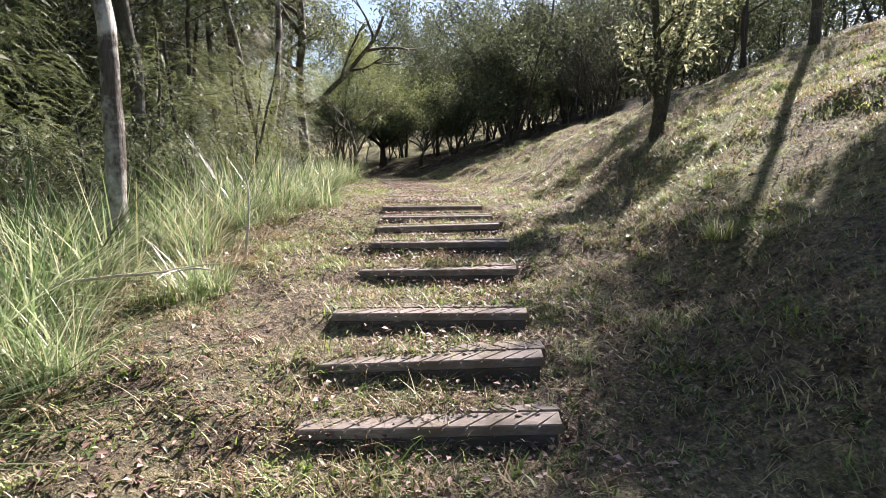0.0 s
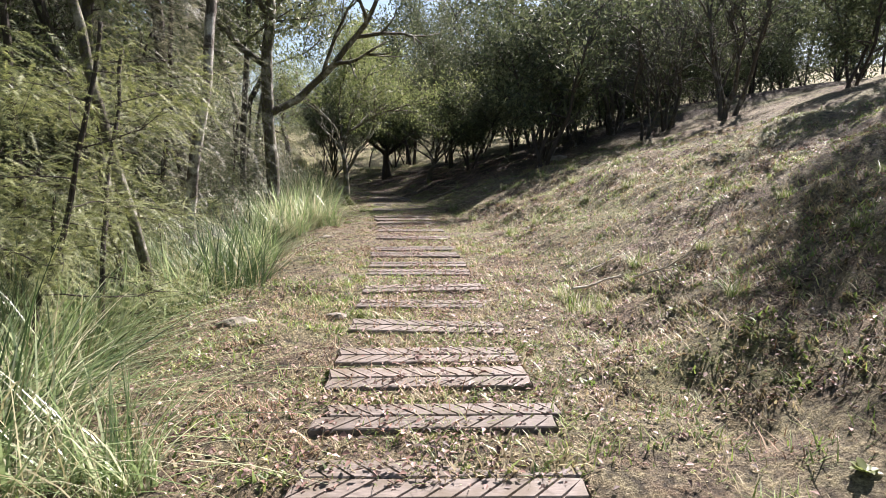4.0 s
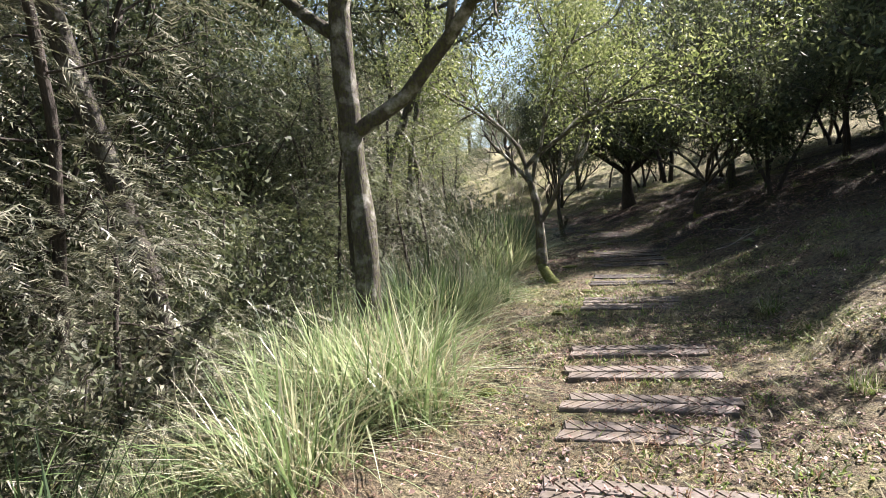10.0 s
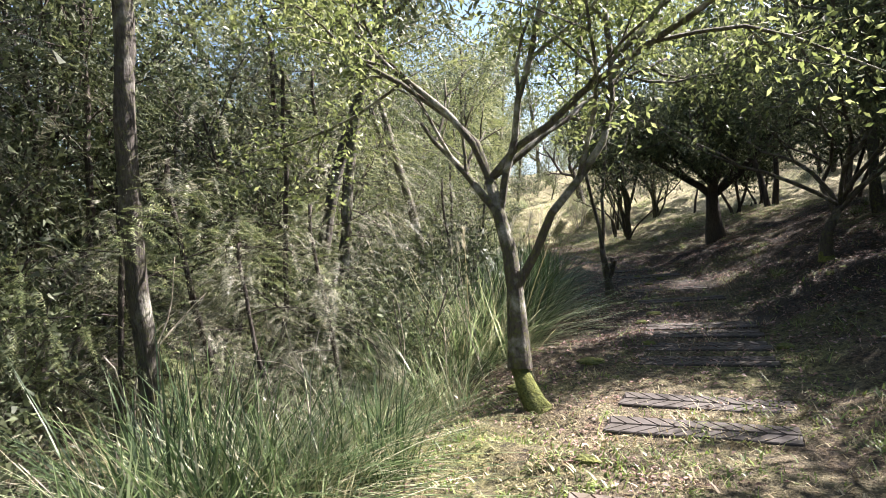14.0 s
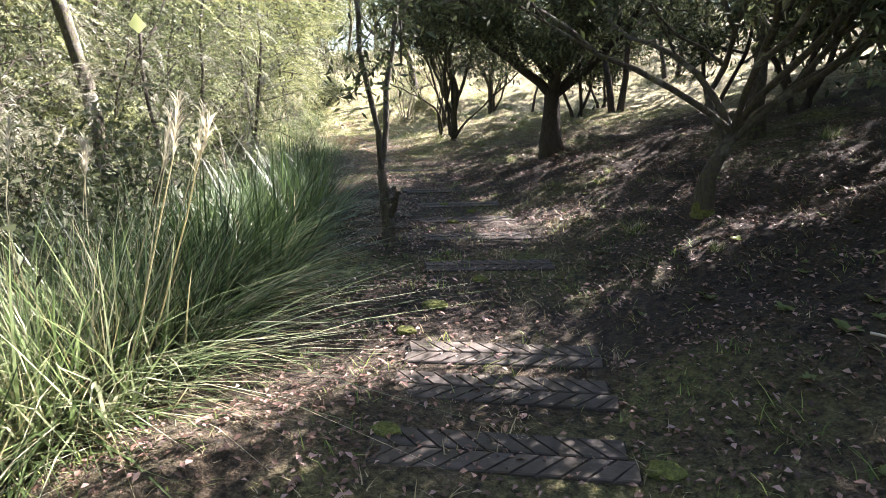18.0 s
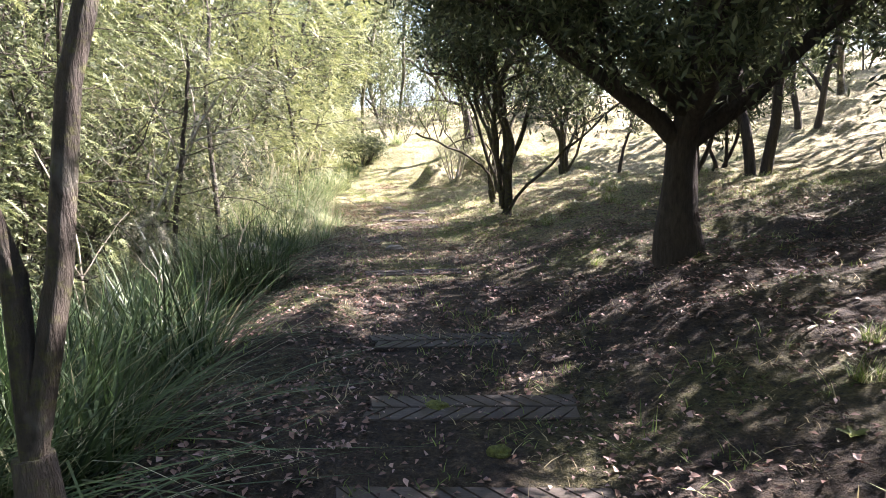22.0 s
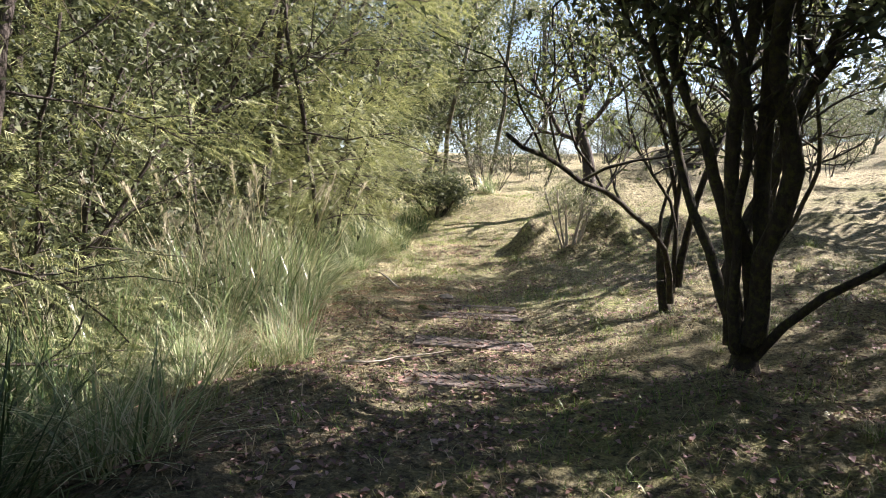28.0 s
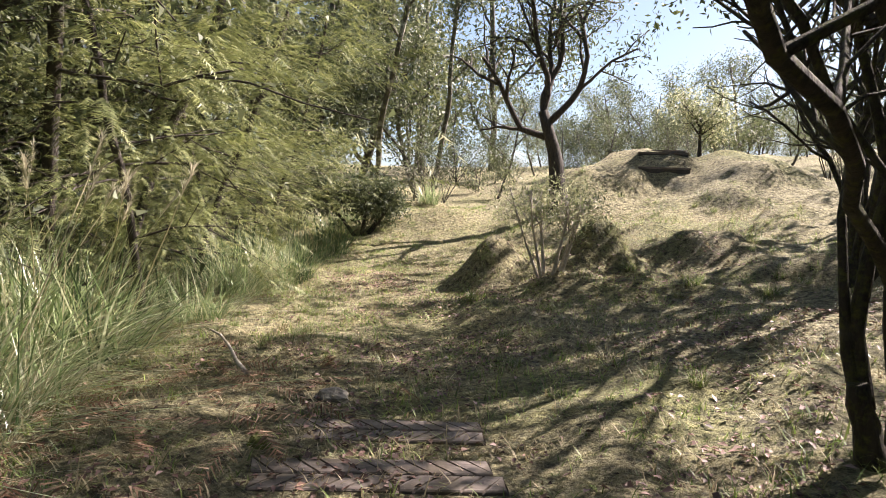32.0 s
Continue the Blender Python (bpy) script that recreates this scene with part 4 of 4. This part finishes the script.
bank(10.8, 14.0, -3.2, -2.0, 22, (0, 2, 1), 1.0, 1.25)
bank(9.6, 12.6, -3.1, -2.15, 22, (0, 1, 5), 0.8, 1.05)
bank(11.6, 13.8, -2.9, -2.1, 12, (5,), 0.75, 1.0)
bank(-4.0, 8.0, -2.8, -1.9, 16, (5,), 0.6, 0.9)
bank(17.3, 18.8, -3.4, -2.7, 5, (5,), 0.85, 1.1)
bank(13.2, 18.3, -4.4, -2.3, 34, (0, 1, 2, 1), 0.6, 0.95)
bank(14.0, 16.4, -3.0, -2.0, 18, (1, 2, 1), 0.55, 0.8)
# Banks under the trees get kind 2, whose blades are coloured for shade.
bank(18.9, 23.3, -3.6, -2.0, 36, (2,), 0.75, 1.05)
bank(17.3, 19.3, -3.8, -2.5, 22, (0, 2, 1, 2), 0.95, 1.2)
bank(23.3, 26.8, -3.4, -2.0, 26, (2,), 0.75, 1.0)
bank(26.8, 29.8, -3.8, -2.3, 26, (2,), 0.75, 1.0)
bank(30.1, 35.3, -4.9, -2.6, 70, (3, 1, 3, 2, 0, 1), 0.85, 1.15)
bank(30.1, 35.3, -2.9, -2.1, 26, (1, 4, 4), 0.5, 0.8)
bank(35.3, 40.8, -3.4, -1.4, 34, (0, 2, 1), 0.55, 0.85)
bank(40.3, 46.3, -4.5, -1.5, 14, (0, 4), 0.7, 1.0)
bank(28.8, 31.3, -2.6, -1.3, 16, (4, 1), 0.4, 0.7)
bank(-6.0, 14.0, 1.3, 4.5, 40, (4,), 0.35, 0.8)
bank(14.0, 44.3, 1.3, 6.5, 40, (4,), 0.3, 0.7)
bank(29.8, 46.3, 0.7, 6.0, 60, (4,), 0.22, 0.45)
bank(34.3, 46.3, -1.4, -0.5, 24, (4,), 0.22, 0.4)
bank(-5.0, 12.0, 0.9, 4.2, 50, (4,), 0.2, 0.42)
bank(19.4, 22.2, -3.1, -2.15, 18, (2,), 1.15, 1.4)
bank(17.7, 18.8, -3.5, -2.7, 8, (3, 3, 1), 1.1, 1.35)
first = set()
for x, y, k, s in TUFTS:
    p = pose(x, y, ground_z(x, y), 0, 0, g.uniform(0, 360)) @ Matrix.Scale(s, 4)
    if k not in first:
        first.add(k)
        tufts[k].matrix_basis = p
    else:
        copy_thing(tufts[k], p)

# ---- turf and litter ----
def strew(rng, count, y0, y1, umax, power=1.6):
    y = rng.uniform(y0, y1, count)
    u = np.sign(rng.uniform(-1, 1, count)) * umax * rng.uniform(0, 1, count) ** power
    x = path_x(y) + u
    return x, y, u


def patches(x, y, seed):
    return np.sin(x * 1.9 + 2.0 * np.sin(y * 0.8 + seed)) * np.sin(y * 1.5 + 1.4 * np.sin(x * 1.2 - seed)) + 0.6 * np.sin(x * 6.1 + seed) * np.sin(y * 5.3 + 2 * seed)


t = np.random.default_rng(29)
def turf(name, label, clumps, each, material, seed, tall, keep, y0, y1, wide=1.0, segs=2):
    """Blades in small clumps, thick in some patches and thin in others."""
    x, y, u = strew(t, clumps, y0, y1, 6.5, 1.35)
    q = patches(x, y, seed) + t.normal(0, 0.4, clumps)
    ok = (q > keep) & ((np.abs(u) > 0.6) | (t.uniform(0, 1, clumps) < 0.7))
    shade = smooth(17.5, 20.0, y) * (1 - smooth(27.5, 30.0, y))
    ok &= t.uniform(0, 1, clumps) > 0.25 * shade
    x, y, q = np.repeat(x[ok], each), np.repeat(y[ok], each), np.repeat(q[ok], each)
    size = np.repeat(t.uniform(0.5, 1.6, ok.sum()), each)
    k = len(x)
    x, y = x + t.normal(0, 0.045, k) * size, y + t.normal(0, 0.045, k) * size
    base = np.stack([x, y, height(x, y) - 0.01], -1)
    l = tall * size * (0.6 + 0.4 * np.clip(q + 0.6, 0.1, 1.5)) * t.uniform(0.4, 1.3, k)
    v, f = blades(t, base, l, wide * t.uniform(0.005, 0.010, k), t.uniform(0.0, 1.1, k), t.uniform(0.1, 1.0, k), segs)
    tagged(new(name, mesh_from(name, v, f, material)), label, "grass", kind="stuff")


turf("dry_grass", "short dry straw-coloured grass over the bank and path edges", 9000, 9, STRAW, 1.0, 0.055, -0.9, -7.0, 44.0)
turf("green_grass", "short green grass between the dry turf", 9000, 9, GREEN_BLADE, 3.7, 0.065, -0.3, -7.0, 44.0)
turf("dry_grass", "tangled straw and dead stalks beside the steps", 4500, 10, STRAW, 2.2, 0.065, -0.8, -6.0, 4.0)
turf("green_grass", "lush green weeds and grass beside the steps", 4500, 10, GREEN_BLADE, 5.1, 0.07, -0.4, -6.0, 5.0)
turf("green_grass", "short clumped yellow-green turf along the boards", 13000, 13, GREEN_BLADE, 8.3, 0.038, -0.35, -6.0, 17.0, 2.2, 2)
turf("dry_grass", "short clumped straw turf along the boards", 13000, 13, STRAW, 1.9, 0.036, -0.35, -6.0, 17.0, 2.2, 2)
turf("dead_bracken", "reddish dead bracken crumbs among the grass", 5000, 8, RUST, 7.7, 0.075, -0.4, -6.0, 12.0)
turf("dry_grass", "pale dry grass on the sunny clearing", 5500, 9, STRAW, 4.4, 0.06, -0.7, 28.6, 44.0)
turf("green_grass", "yellow-green grass on the sunny clearing", 7000, 10, GREEN_BLADE, 9.1, 0.065, -0.6, 29.5, 45.0)
x, y, u = strew(t, 170000, -6.5, 40.0, 5.0, 1.2)
ok = (patches(x, y, 6.3) + t.normal(0, 0.5, len(x)) + 0.35 * (1 - smooth(10, 13, y)) + 0.9 * smooth(15, 19, y) * (1 - smooth(30, 33, y)) > 0.3)
ok &= (t.uniform(0, 1, len(x)) < 0.45) | (np.abs(u) > 0.55) | (y < 15) | (y > 29)
x, y, u = x[ok], y[ok], u[ok]
k = len(x)
c = np.stack([x, y, height(x, y) + np.where((np.abs(u) < 0.57) & (y < 13), np.where(y < 1, 0.043, 0.034), 0.014)], -1)
h = t.uniform(0, 6.283, k)
L = (t.uniform(0.015, 0.045, k) * (1 + 0.2 * smooth(15, 18, y)))[:, None]
d = np.stack([np.cos(h), np.sin(h), t.normal(0, 0.25, k)], -1)
s = np.stack([-np.sin(h), np.cos(h), t.normal(0, 0.3, k)], -1)
v = np.stack([c - d * L * 0.5, c + s * L * 0.28 + np.array([0, 0, 0.008]), c + d * L * 0.5, c - s * L * 0.28 + np.array([0, 0, 0.008])], 1).reshape(-1, 3)
f = (np.arange(k)[:, None, None] * 4 + np.array([(0, 1, 2), (0, 2, 3)])).reshape(-1, 3)
tagged(new("fallen_leaves", mesh_from("fallen_leaves", v, f, LITTER)), "brown and bleached fallen leaves strewn on the ground", "leaves", kind="stuff")

# ---- steps of the path ----
def grooved_board(length, depth, thick, slant, pitch=0.105):
    """One anti-slip board: a slab whose top is cut by slanting grooves."""
    bm = bmesh.new()
    n = int(length / pitch)
    lines = []
    for k in range(n + 2):
        for off, z in ((-0.008, 0), (-0.005, -0.012), (0.005, -0.012), (0.008, 0)):
            lines.append((-length / 2 + (k - 0.4) * pitch + off, z))
    sh = slant * depth * 0.5
    rows = []
    for v0, lift in ((-depth / 2, -0.006), (-depth * 0.46, 0.0), (depth * 0.46, 0.0), (depth / 2, -0.006)):
        rows.append([bm.verts.new((min(max(a + sh * v0 / (depth / 2), -length / 2), length / 2), v0, z + lift)) for a, z in lines])
    for r0, r1 in zip(rows, rows[1:]):
        for k in range(len(lines) - 1):
            bm.faces.new((r0[k], r0[k + 1], r1[k + 1], r1[k]))
    edge = [e for e in bm.edges if e.is_boundary]
    down = bmesh.ops.extrude_edge_only(bm, edges=edge)["geom"]
    for q in down:
        if isinstance(q, bmesh.types.BMVert):
            q.co.z = -thick
    bmesh.ops.dissolve_degenerate(bm, dist=0.0005, edges=bm.edges[:])
    bmesh.ops.recalc_face_normals(bm, faces=bm.faces)
    me = bpy.data.meshes.new("board")
    bm.to_mesh(me)
    me.materials.append(BOARD)
    return me


board_a, board_b = grooved_board(1.16, 0.145, 0.045, 0.9), grooved_board(1.16, 0.145, 0.045, -0.9)
dark_a, dark_b = board_a.copy(), board_b.copy()
for me in (dark_a, dark_b):
    me.materials[0] = BOARD_DARK
riser_mesh = bpy.data.meshes.new("riser")
bm = bmesh.new()
bmesh.ops.create_cube(bm, size=1, matrix=Matrix.LocRotScale((0, 0, 0), None, (1.12, 0.04, 0.14)))
bmesh.ops.bevel(bm, geom=bm.edges[:], offset=0.006, segments=1, affect="EDGES")
bm.to_mesh(riser_mesh)
riser_mesh.materials.append(BOARD_DARK)
b = np.random.default_rng(37)
FLAT = [1.1, 1.68, 2.12, 2.8, 3.6, 4.2, 5.12, 5.66, 6.4, 6.95, 8.2, 9.3, 10.12, 10.62, 11.3, 11.9, 13.85, 14.2, 15.42, 15.98, 17.2, 17.75, 18.35, 18.8, 20.7, 21.8, 22.7, 23.6, 24.7, 27.0, 30.65, 31.6, 32.75, 33.25]
for y, z in STAIRS + [(y, None) for y in FLAT]:
    x = float(path_x(np.array(y + 0.14)))
    turn = math.degrees(math.atan2(float(path_x(np.array(y - 0.5)) - path_x(np.array(y + 0.5))), 1.0))
    stair = z is not None
    zz = z if stair else ground_z(x, y + 0.14) + (b.uniform(0.014, 0.03) if y < 13 else 0.014)
    size = 0.86 if y > 30 else 1.0
    step = new("timber_step")
    step.matrix_basis = pose(x, y, zz, b.normal(0, 0.6), b.normal(0, 0.6), turn + b.normal(0, 1.0)) @ Matrix.Diagonal((size, 1, 1, 1))
    tagged(step, "weathered grey grooved step boards with a dark riser" if stair else "dark grooved boards sunk in leaf mould" if 14.5 < y < 29 else "weathered grey grooved boards sunk in the path", "step", "path steps")
    darker = 14.5 < y < 29
    one = part_mesh("board", dark_a if darker else board_a, step)
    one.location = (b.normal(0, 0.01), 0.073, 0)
    two = part_mesh("board", dark_b if darker else board_b, step)
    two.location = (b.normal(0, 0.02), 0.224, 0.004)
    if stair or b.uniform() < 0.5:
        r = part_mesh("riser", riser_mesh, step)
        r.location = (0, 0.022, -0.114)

for k in range(5):
    y = 45.9 + 0.6 * k
    x = -5.25 - 0.09 * k
    step = tagged(new("timber_step"), "small weathered board step on the far rise", "step", "path steps")
    step.matrix_basis = pose(x, y, ground_z(x, y) + 0.04, 0, 0, 8)
    part_mesh("board", board_a, step)
    part_mesh("riser", riser_mesh, step).location = (0, -0.05, -0.114)


# ---- undergrowth and small things ----
def shrub(seed, tall, leaf, leaves, size):
    r = np.random.default_rng(seed)
    return plant("undergrowth_shrub", "thin-stemmed leafy shrub on the gully edge", "shrub", 0, 0, fan(r, 8, 0.35, tall, 0.011, 4, base=0.22), BARK_GREY, leaf, leaves, 0.07, size, seed, "undergrowth shrubs", z=0, level=1, kids=3, crook=0.12, slim=0.13, whole=True)


shrubs = [shrub(91, 1.2, LEAF_DRYFEATHER, 1900, 0.1), shrub(92, 1.6, LEAF_DARK, 2200, 0.11), shrub(93, 0.8, LEAF_GLOSS, 1500, 0.08)]
h = np.random.default_rng(43)
SHRUBS = []
for y0, y1, u0, u1, count in ((-6, 8, -5.5, -3.2, 14), (12.8, 18.2, -5.0, -3.2, 6), (18, 22, -5.5, -3.4, 5), (8, 13, -5.5, -3.4, 8), (34, 44, -5.5, -3.4, 8), (46, 58, -6, 8, 10)):
    for _ in range(count):
        y = h.uniform(y0, y1)
        SHRUBS.append((float(path_x(np.array(y))) + h.uniform(u0, u1), y, int(h.integers(3)), h.uniform(0.7, 1.25)))
first = set()
for x, y, k, s in SHRUBS:
    p = pose(x, y, ground_z(x, y) - 0.03, 0, 0, h.uniform(0, 360)) @ Matrix.Scale(s, 4)
    if k not in first:
        first.add(k)
        shrubs[k].matrix_basis = p
    else:
        copy_thing(shrubs[k], p)


def stick(x, y, z, d, length, radius, seed, label, twigs=2, name="fallen_branch"):
    r = np.random.default_rng(seed)
    root = tagged(new(name), label, "branch")
    root.location = (x, y, ground_z(x, y) + z)
    line = wander(r, (0, 0, 0), d, length, 9, 0.1, 0)
    v, f = tube(line, radius * np.linspace(1, 0.4, 9), 6, r, 0.08)
    part_mesh("stem", mesh_from("stem", v, f, DEAD_WOOD, False), root)
    for k in range(twigs):
        i = 2 + int(r.integers(6))
        q = np.array(d) / np.linalg.norm(d) + r.normal(0, 0.55, 3)
        q[2] = abs(q[2]) * 0.6 if d[2] < 0.3 else q[2]
        v, f = tube(wander(r, line[i], q, length * r.uniform(0.25, 0.5), 6, 0.12, 0), radius * 0.5 * np.linspace(1, 0.4, 6), 5)
        part_mesh("twig", mesh_from("twig", v, f, DEAD_WOOD, False), root)
    return root


STICKS = [(-1.9, -2.7, 0.25, (1.0, 0.2, 0.15), 1.0, 0.013), (-1.2, -4.6, 0.1, (-0.9, 0.2, 0.25), 0.9, 0.012), (2.15, 3.9, 0.08, (1, 0.3, 0.3), 0.9, 0.014), (2.6, 3.6, 0.05, (0.6, -0.6, 0.4), 0.7, 0.012), (2.4, 4.3, 0.1, (0.9, 0.5, 0.25), 0.8, 0.008), (-0.75, 11.3, 0.05, (1, -0.3, 0.05), 0.7, 0.01), (-0.9, 11.0, 0.05, (0.8, 0.5, 0.05), 0.6, 0.01), (0.7, 24.5, 0.02, (0.5, 0.6, 0.06), 0.5, 0.01), (-5.55, 30.9, 0.1, (-1, -0.2, 0.05), 0.7, 0.007), (-5.15, 30.5, 0.05, (0.8, 0.7, 0.02), 0.8, 0.01), (-6.75, 33.8, 0.06, (-0.8, 0.5, 0.0), 0.9, 0.016), (0.2, -6.0, 0.02, (0.9, 0.3, 0.02), 0.5, 0.008), (1.75, 17.6, 0.03, (0.9, 0.5, 0.05), 0.8, 0.01), (2.05, 18.7, 0.03, (0.7, -0.6, 0.05), 0.7, 0.008)]
for k, (x, y, z, d, l, r) in enumerate(STICKS):
    stick(x, y, z, d, l, r, 300 + k, "bleached dead branch lying on the grass", 3 if y < 28 else 0)
for k, (x, y, d, l, r) in enumerate([(-5.75, 25.7, (-0.2, 0.4, 0.9), 3.2, 0.03), (-5.75, 26.3, (-0.2, 0.3, 1), 3.0, 0.03), (-5.05, 23.3, (-0.5, 0.1, 0.9), 2.2, 0.025), (-4.45, 25.9, (0.15, 0.1, 1), 1.2, 0.016), (-5.2, 24.8, (0.0, 0.3, 1), 2.6, 0.016), (-3.85, 24.7, (-0.25, 0, 1), 0.9, 0.014), (-3.35, 24.3, (0.2, 0.1, 1), 0.8, 0.012), (-4.0, 14.2, (0.4, 0.2, 0.9), 2.2, 0.02), (-3.2, 13.6, (0.3, -0.2, 1), 1.4, 0.014), (-3.0, 10.4, (0.4, -0.2, 0.8), 1.8, 0.016)]):
    stick(x, y, -0.1, d, l, r, 330 + k, "dead bleached bush with bare pale limbs", 6, "dead_bush")


def lump(name, label, category, x, y, sx, sy, sz, material, seed, sink=0.3):
    r = np.random.default_rng(seed)
    bm = bmesh.new()
    bmesh.ops.create_icosphere(bm, subdivisions=3, radius=1)
    for v in bm.verts:
        n = noise.noise(v.co * 1.6 + Vector((seed, 0, 0))) * 0.35 + noise.noise(v.co * 4.5 + Vector((0, seed, 0))) * 0.12
        v.co = Vector((v.co.x * sx, v.co.y * sy, v.co.z * sz)) * (1 + n)
    me = bpy.data.meshes.new(name)
    bm.to_mesh(me)
    me.materials.append(material)
    ob = new(name, me)
    ob.location = (x, y, ground_z(x, y) + sz * (0.5 - sink))
    return tagged(ob, label, category)


for k, (x, y, a, b, c) in enumerate([(5.55, 17.8, 0.28, 0.18, 0.12), (-0.72, 3.3, 0.16, 0.1, 0.06), (-3.62, 28.6, 0.13, 0.1, 0.05), (-0.58, 8.4, 0.12, 0.1, 0.04), (0.05, 3.35, 0.09, 0.06, 0.04), (-6.05, 33.7, 0.1, 0.08, 0.05)]):
    lump("stone", "pale weathered stone half sunk in the grass", "stone", x, y, a, b, c, STONE, 10 + k)
for k, (x, y, a) in enumerate([(-0.45, 10.9, 0.13), (-0.37, 19.7, 0.16), (-0.19, 17.96, 0.12), (-0.45, 19.2, 0.12), (1.05, 17.9, 0.14), (-0.6, 17.2, 0.22), (-1.05, 16.5, 0.2), (-0.65, 20.9, 0.14), (-0.15, 20.4, 0.12), (-0.1, 14.9, 0.12), (-0.3, 13.6, 0.12), (-0.85, 22.6, 0.12), (-1.2, 23.7, 0.12), (-0.75, 23.3, 0.1), (0.15, 2.0, 0.07), (0.25, 3.3, 0.07), (-5.9, 32.9, 0.1)]):
    lump("moss_cushion", "yellow-green moss cushion at the path edge", "moss", x, y, a * 0.6, a * 0.45, 0.035, MOSS, 40 + k)
def weed(seed):
    r = np.random.default_rng(seed)
    root = tagged(new("broadleaf_weed"), "low green broad-leaved weed in the litter", "weed", "broadleaf weeds")
    for k in range(9):
        a = k * 0.7 + r.uniform(-0.2, 0.2)
        L, wd, up = r.uniform(0.07, 0.14), r.uniform(0.025, 0.045), r.uniform(0.2, 0.7)
        d, sd = np.array((math.cos(a), math.sin(a), up)), np.array((-math.sin(a), math.cos(a), 0))
        p = [np.zeros(3), d * L * 0.35 + sd * wd, d * L * 0.35 - sd * wd, d * L * 0.75 + sd * wd * 0.8, d * L * 0.75 - sd * wd * 0.8, d * L * 1.05 + np.array((0, 0, -0.02)), d * L * 0.4 + np.array((0, 0, -0.012)), d * L * 0.78 + np.array((0, 0, -0.012))]
        part_mesh("leaf", mesh_from("leaf", p, [(0, 1, 6), (0, 6, 2), (1, 3, 7), (1, 7, 6), (2, 6, 7), (2, 7, 4), (3, 5, 7), (7, 5, 4)], LEAF_BRIGHT), root)
    return root


weeds = [weed(401), weed(402), weed(403)]
for k in range(70):
    if k < 46:
        y = h.uniform(17.0, 23.5)
        x = float(path_x(np.array(y))) + h.uniform(0.9, 3.6)
    else:
        y = h.uniform(-4.5, 3.0)
        x = float(path_x(np.array(y))) + h.uniform(1.3, 3.4)
    p = pose(x, y, ground_z(x, y) + 0.005, 0, 0, h.uniform(0, 360)) @ Matrix.Scale(h.uniform(0.35, 0.75), 4)
    if k < 3:
        weeds[k].matrix_basis = p
    else:
        copy_thing(weeds[k % 3], p)
# reddish dead fern fronds heaped at the foot of the reeds
v, f = sprays(h, np.stack([h.uniform(-7.45, -5.75, 90), h.uniform(30.9, 34.5, 90), np.zeros(90)], -1), np.stack([h.normal(0, 1, 90), h.normal(0, 1, 90), h.uniform(0, 0.3, 90)], -1), 0.4, 26, 0.2, 0.09, 0.006)
v[:, 2] += height(v[:, 0], v[:, 1]) + 0.05
tagged(new("dead_fronds", mesh_from("dead_fronds", v, f, RUST)), "rusty dead fern fronds heaped at the foot of the reeds", "fronds", kind="stuff")

v, f = sprays(h, np.stack([h.normal(-0.98, 0.05, 26), h.normal(-1.85, 0.05, 26), np.zeros(26)], -1), np.stack([h.normal(0, 1, 26), h.normal(0, 1, 26), h.uniform(0.3, 1.2, 26)], -1), 0.24, 24, 0.5, 0.06, 0.005)
v[:, 2] += ground_z(-0.98, -1.85) + 0.02
tagged(new("dead_fern", mesh_from("dead_fern", v, f, RUST)), "small red-brown dead fern beside the steps", "fern")
stick(-0.95, -1.8, -0.02, (0.05, 0.0, 1), 0.62, 0.014, 371, "bleached broken stalk standing in the grass", 1, "dead_stalk")
for k in range(14):
    y = h.uniform(12.6, 18.2)
    x = float(path_x(np.array(y))) - h.uniform(2.0, 3.6)
    stick(x, y, -0.05, (h.normal(0, 0.25), h.normal(0, 0.25), 1), h.uniform(0.8, 1.7), 0.006, 380 + k, "thin dead stalk standing in the gully", 2, "dead_stalk")
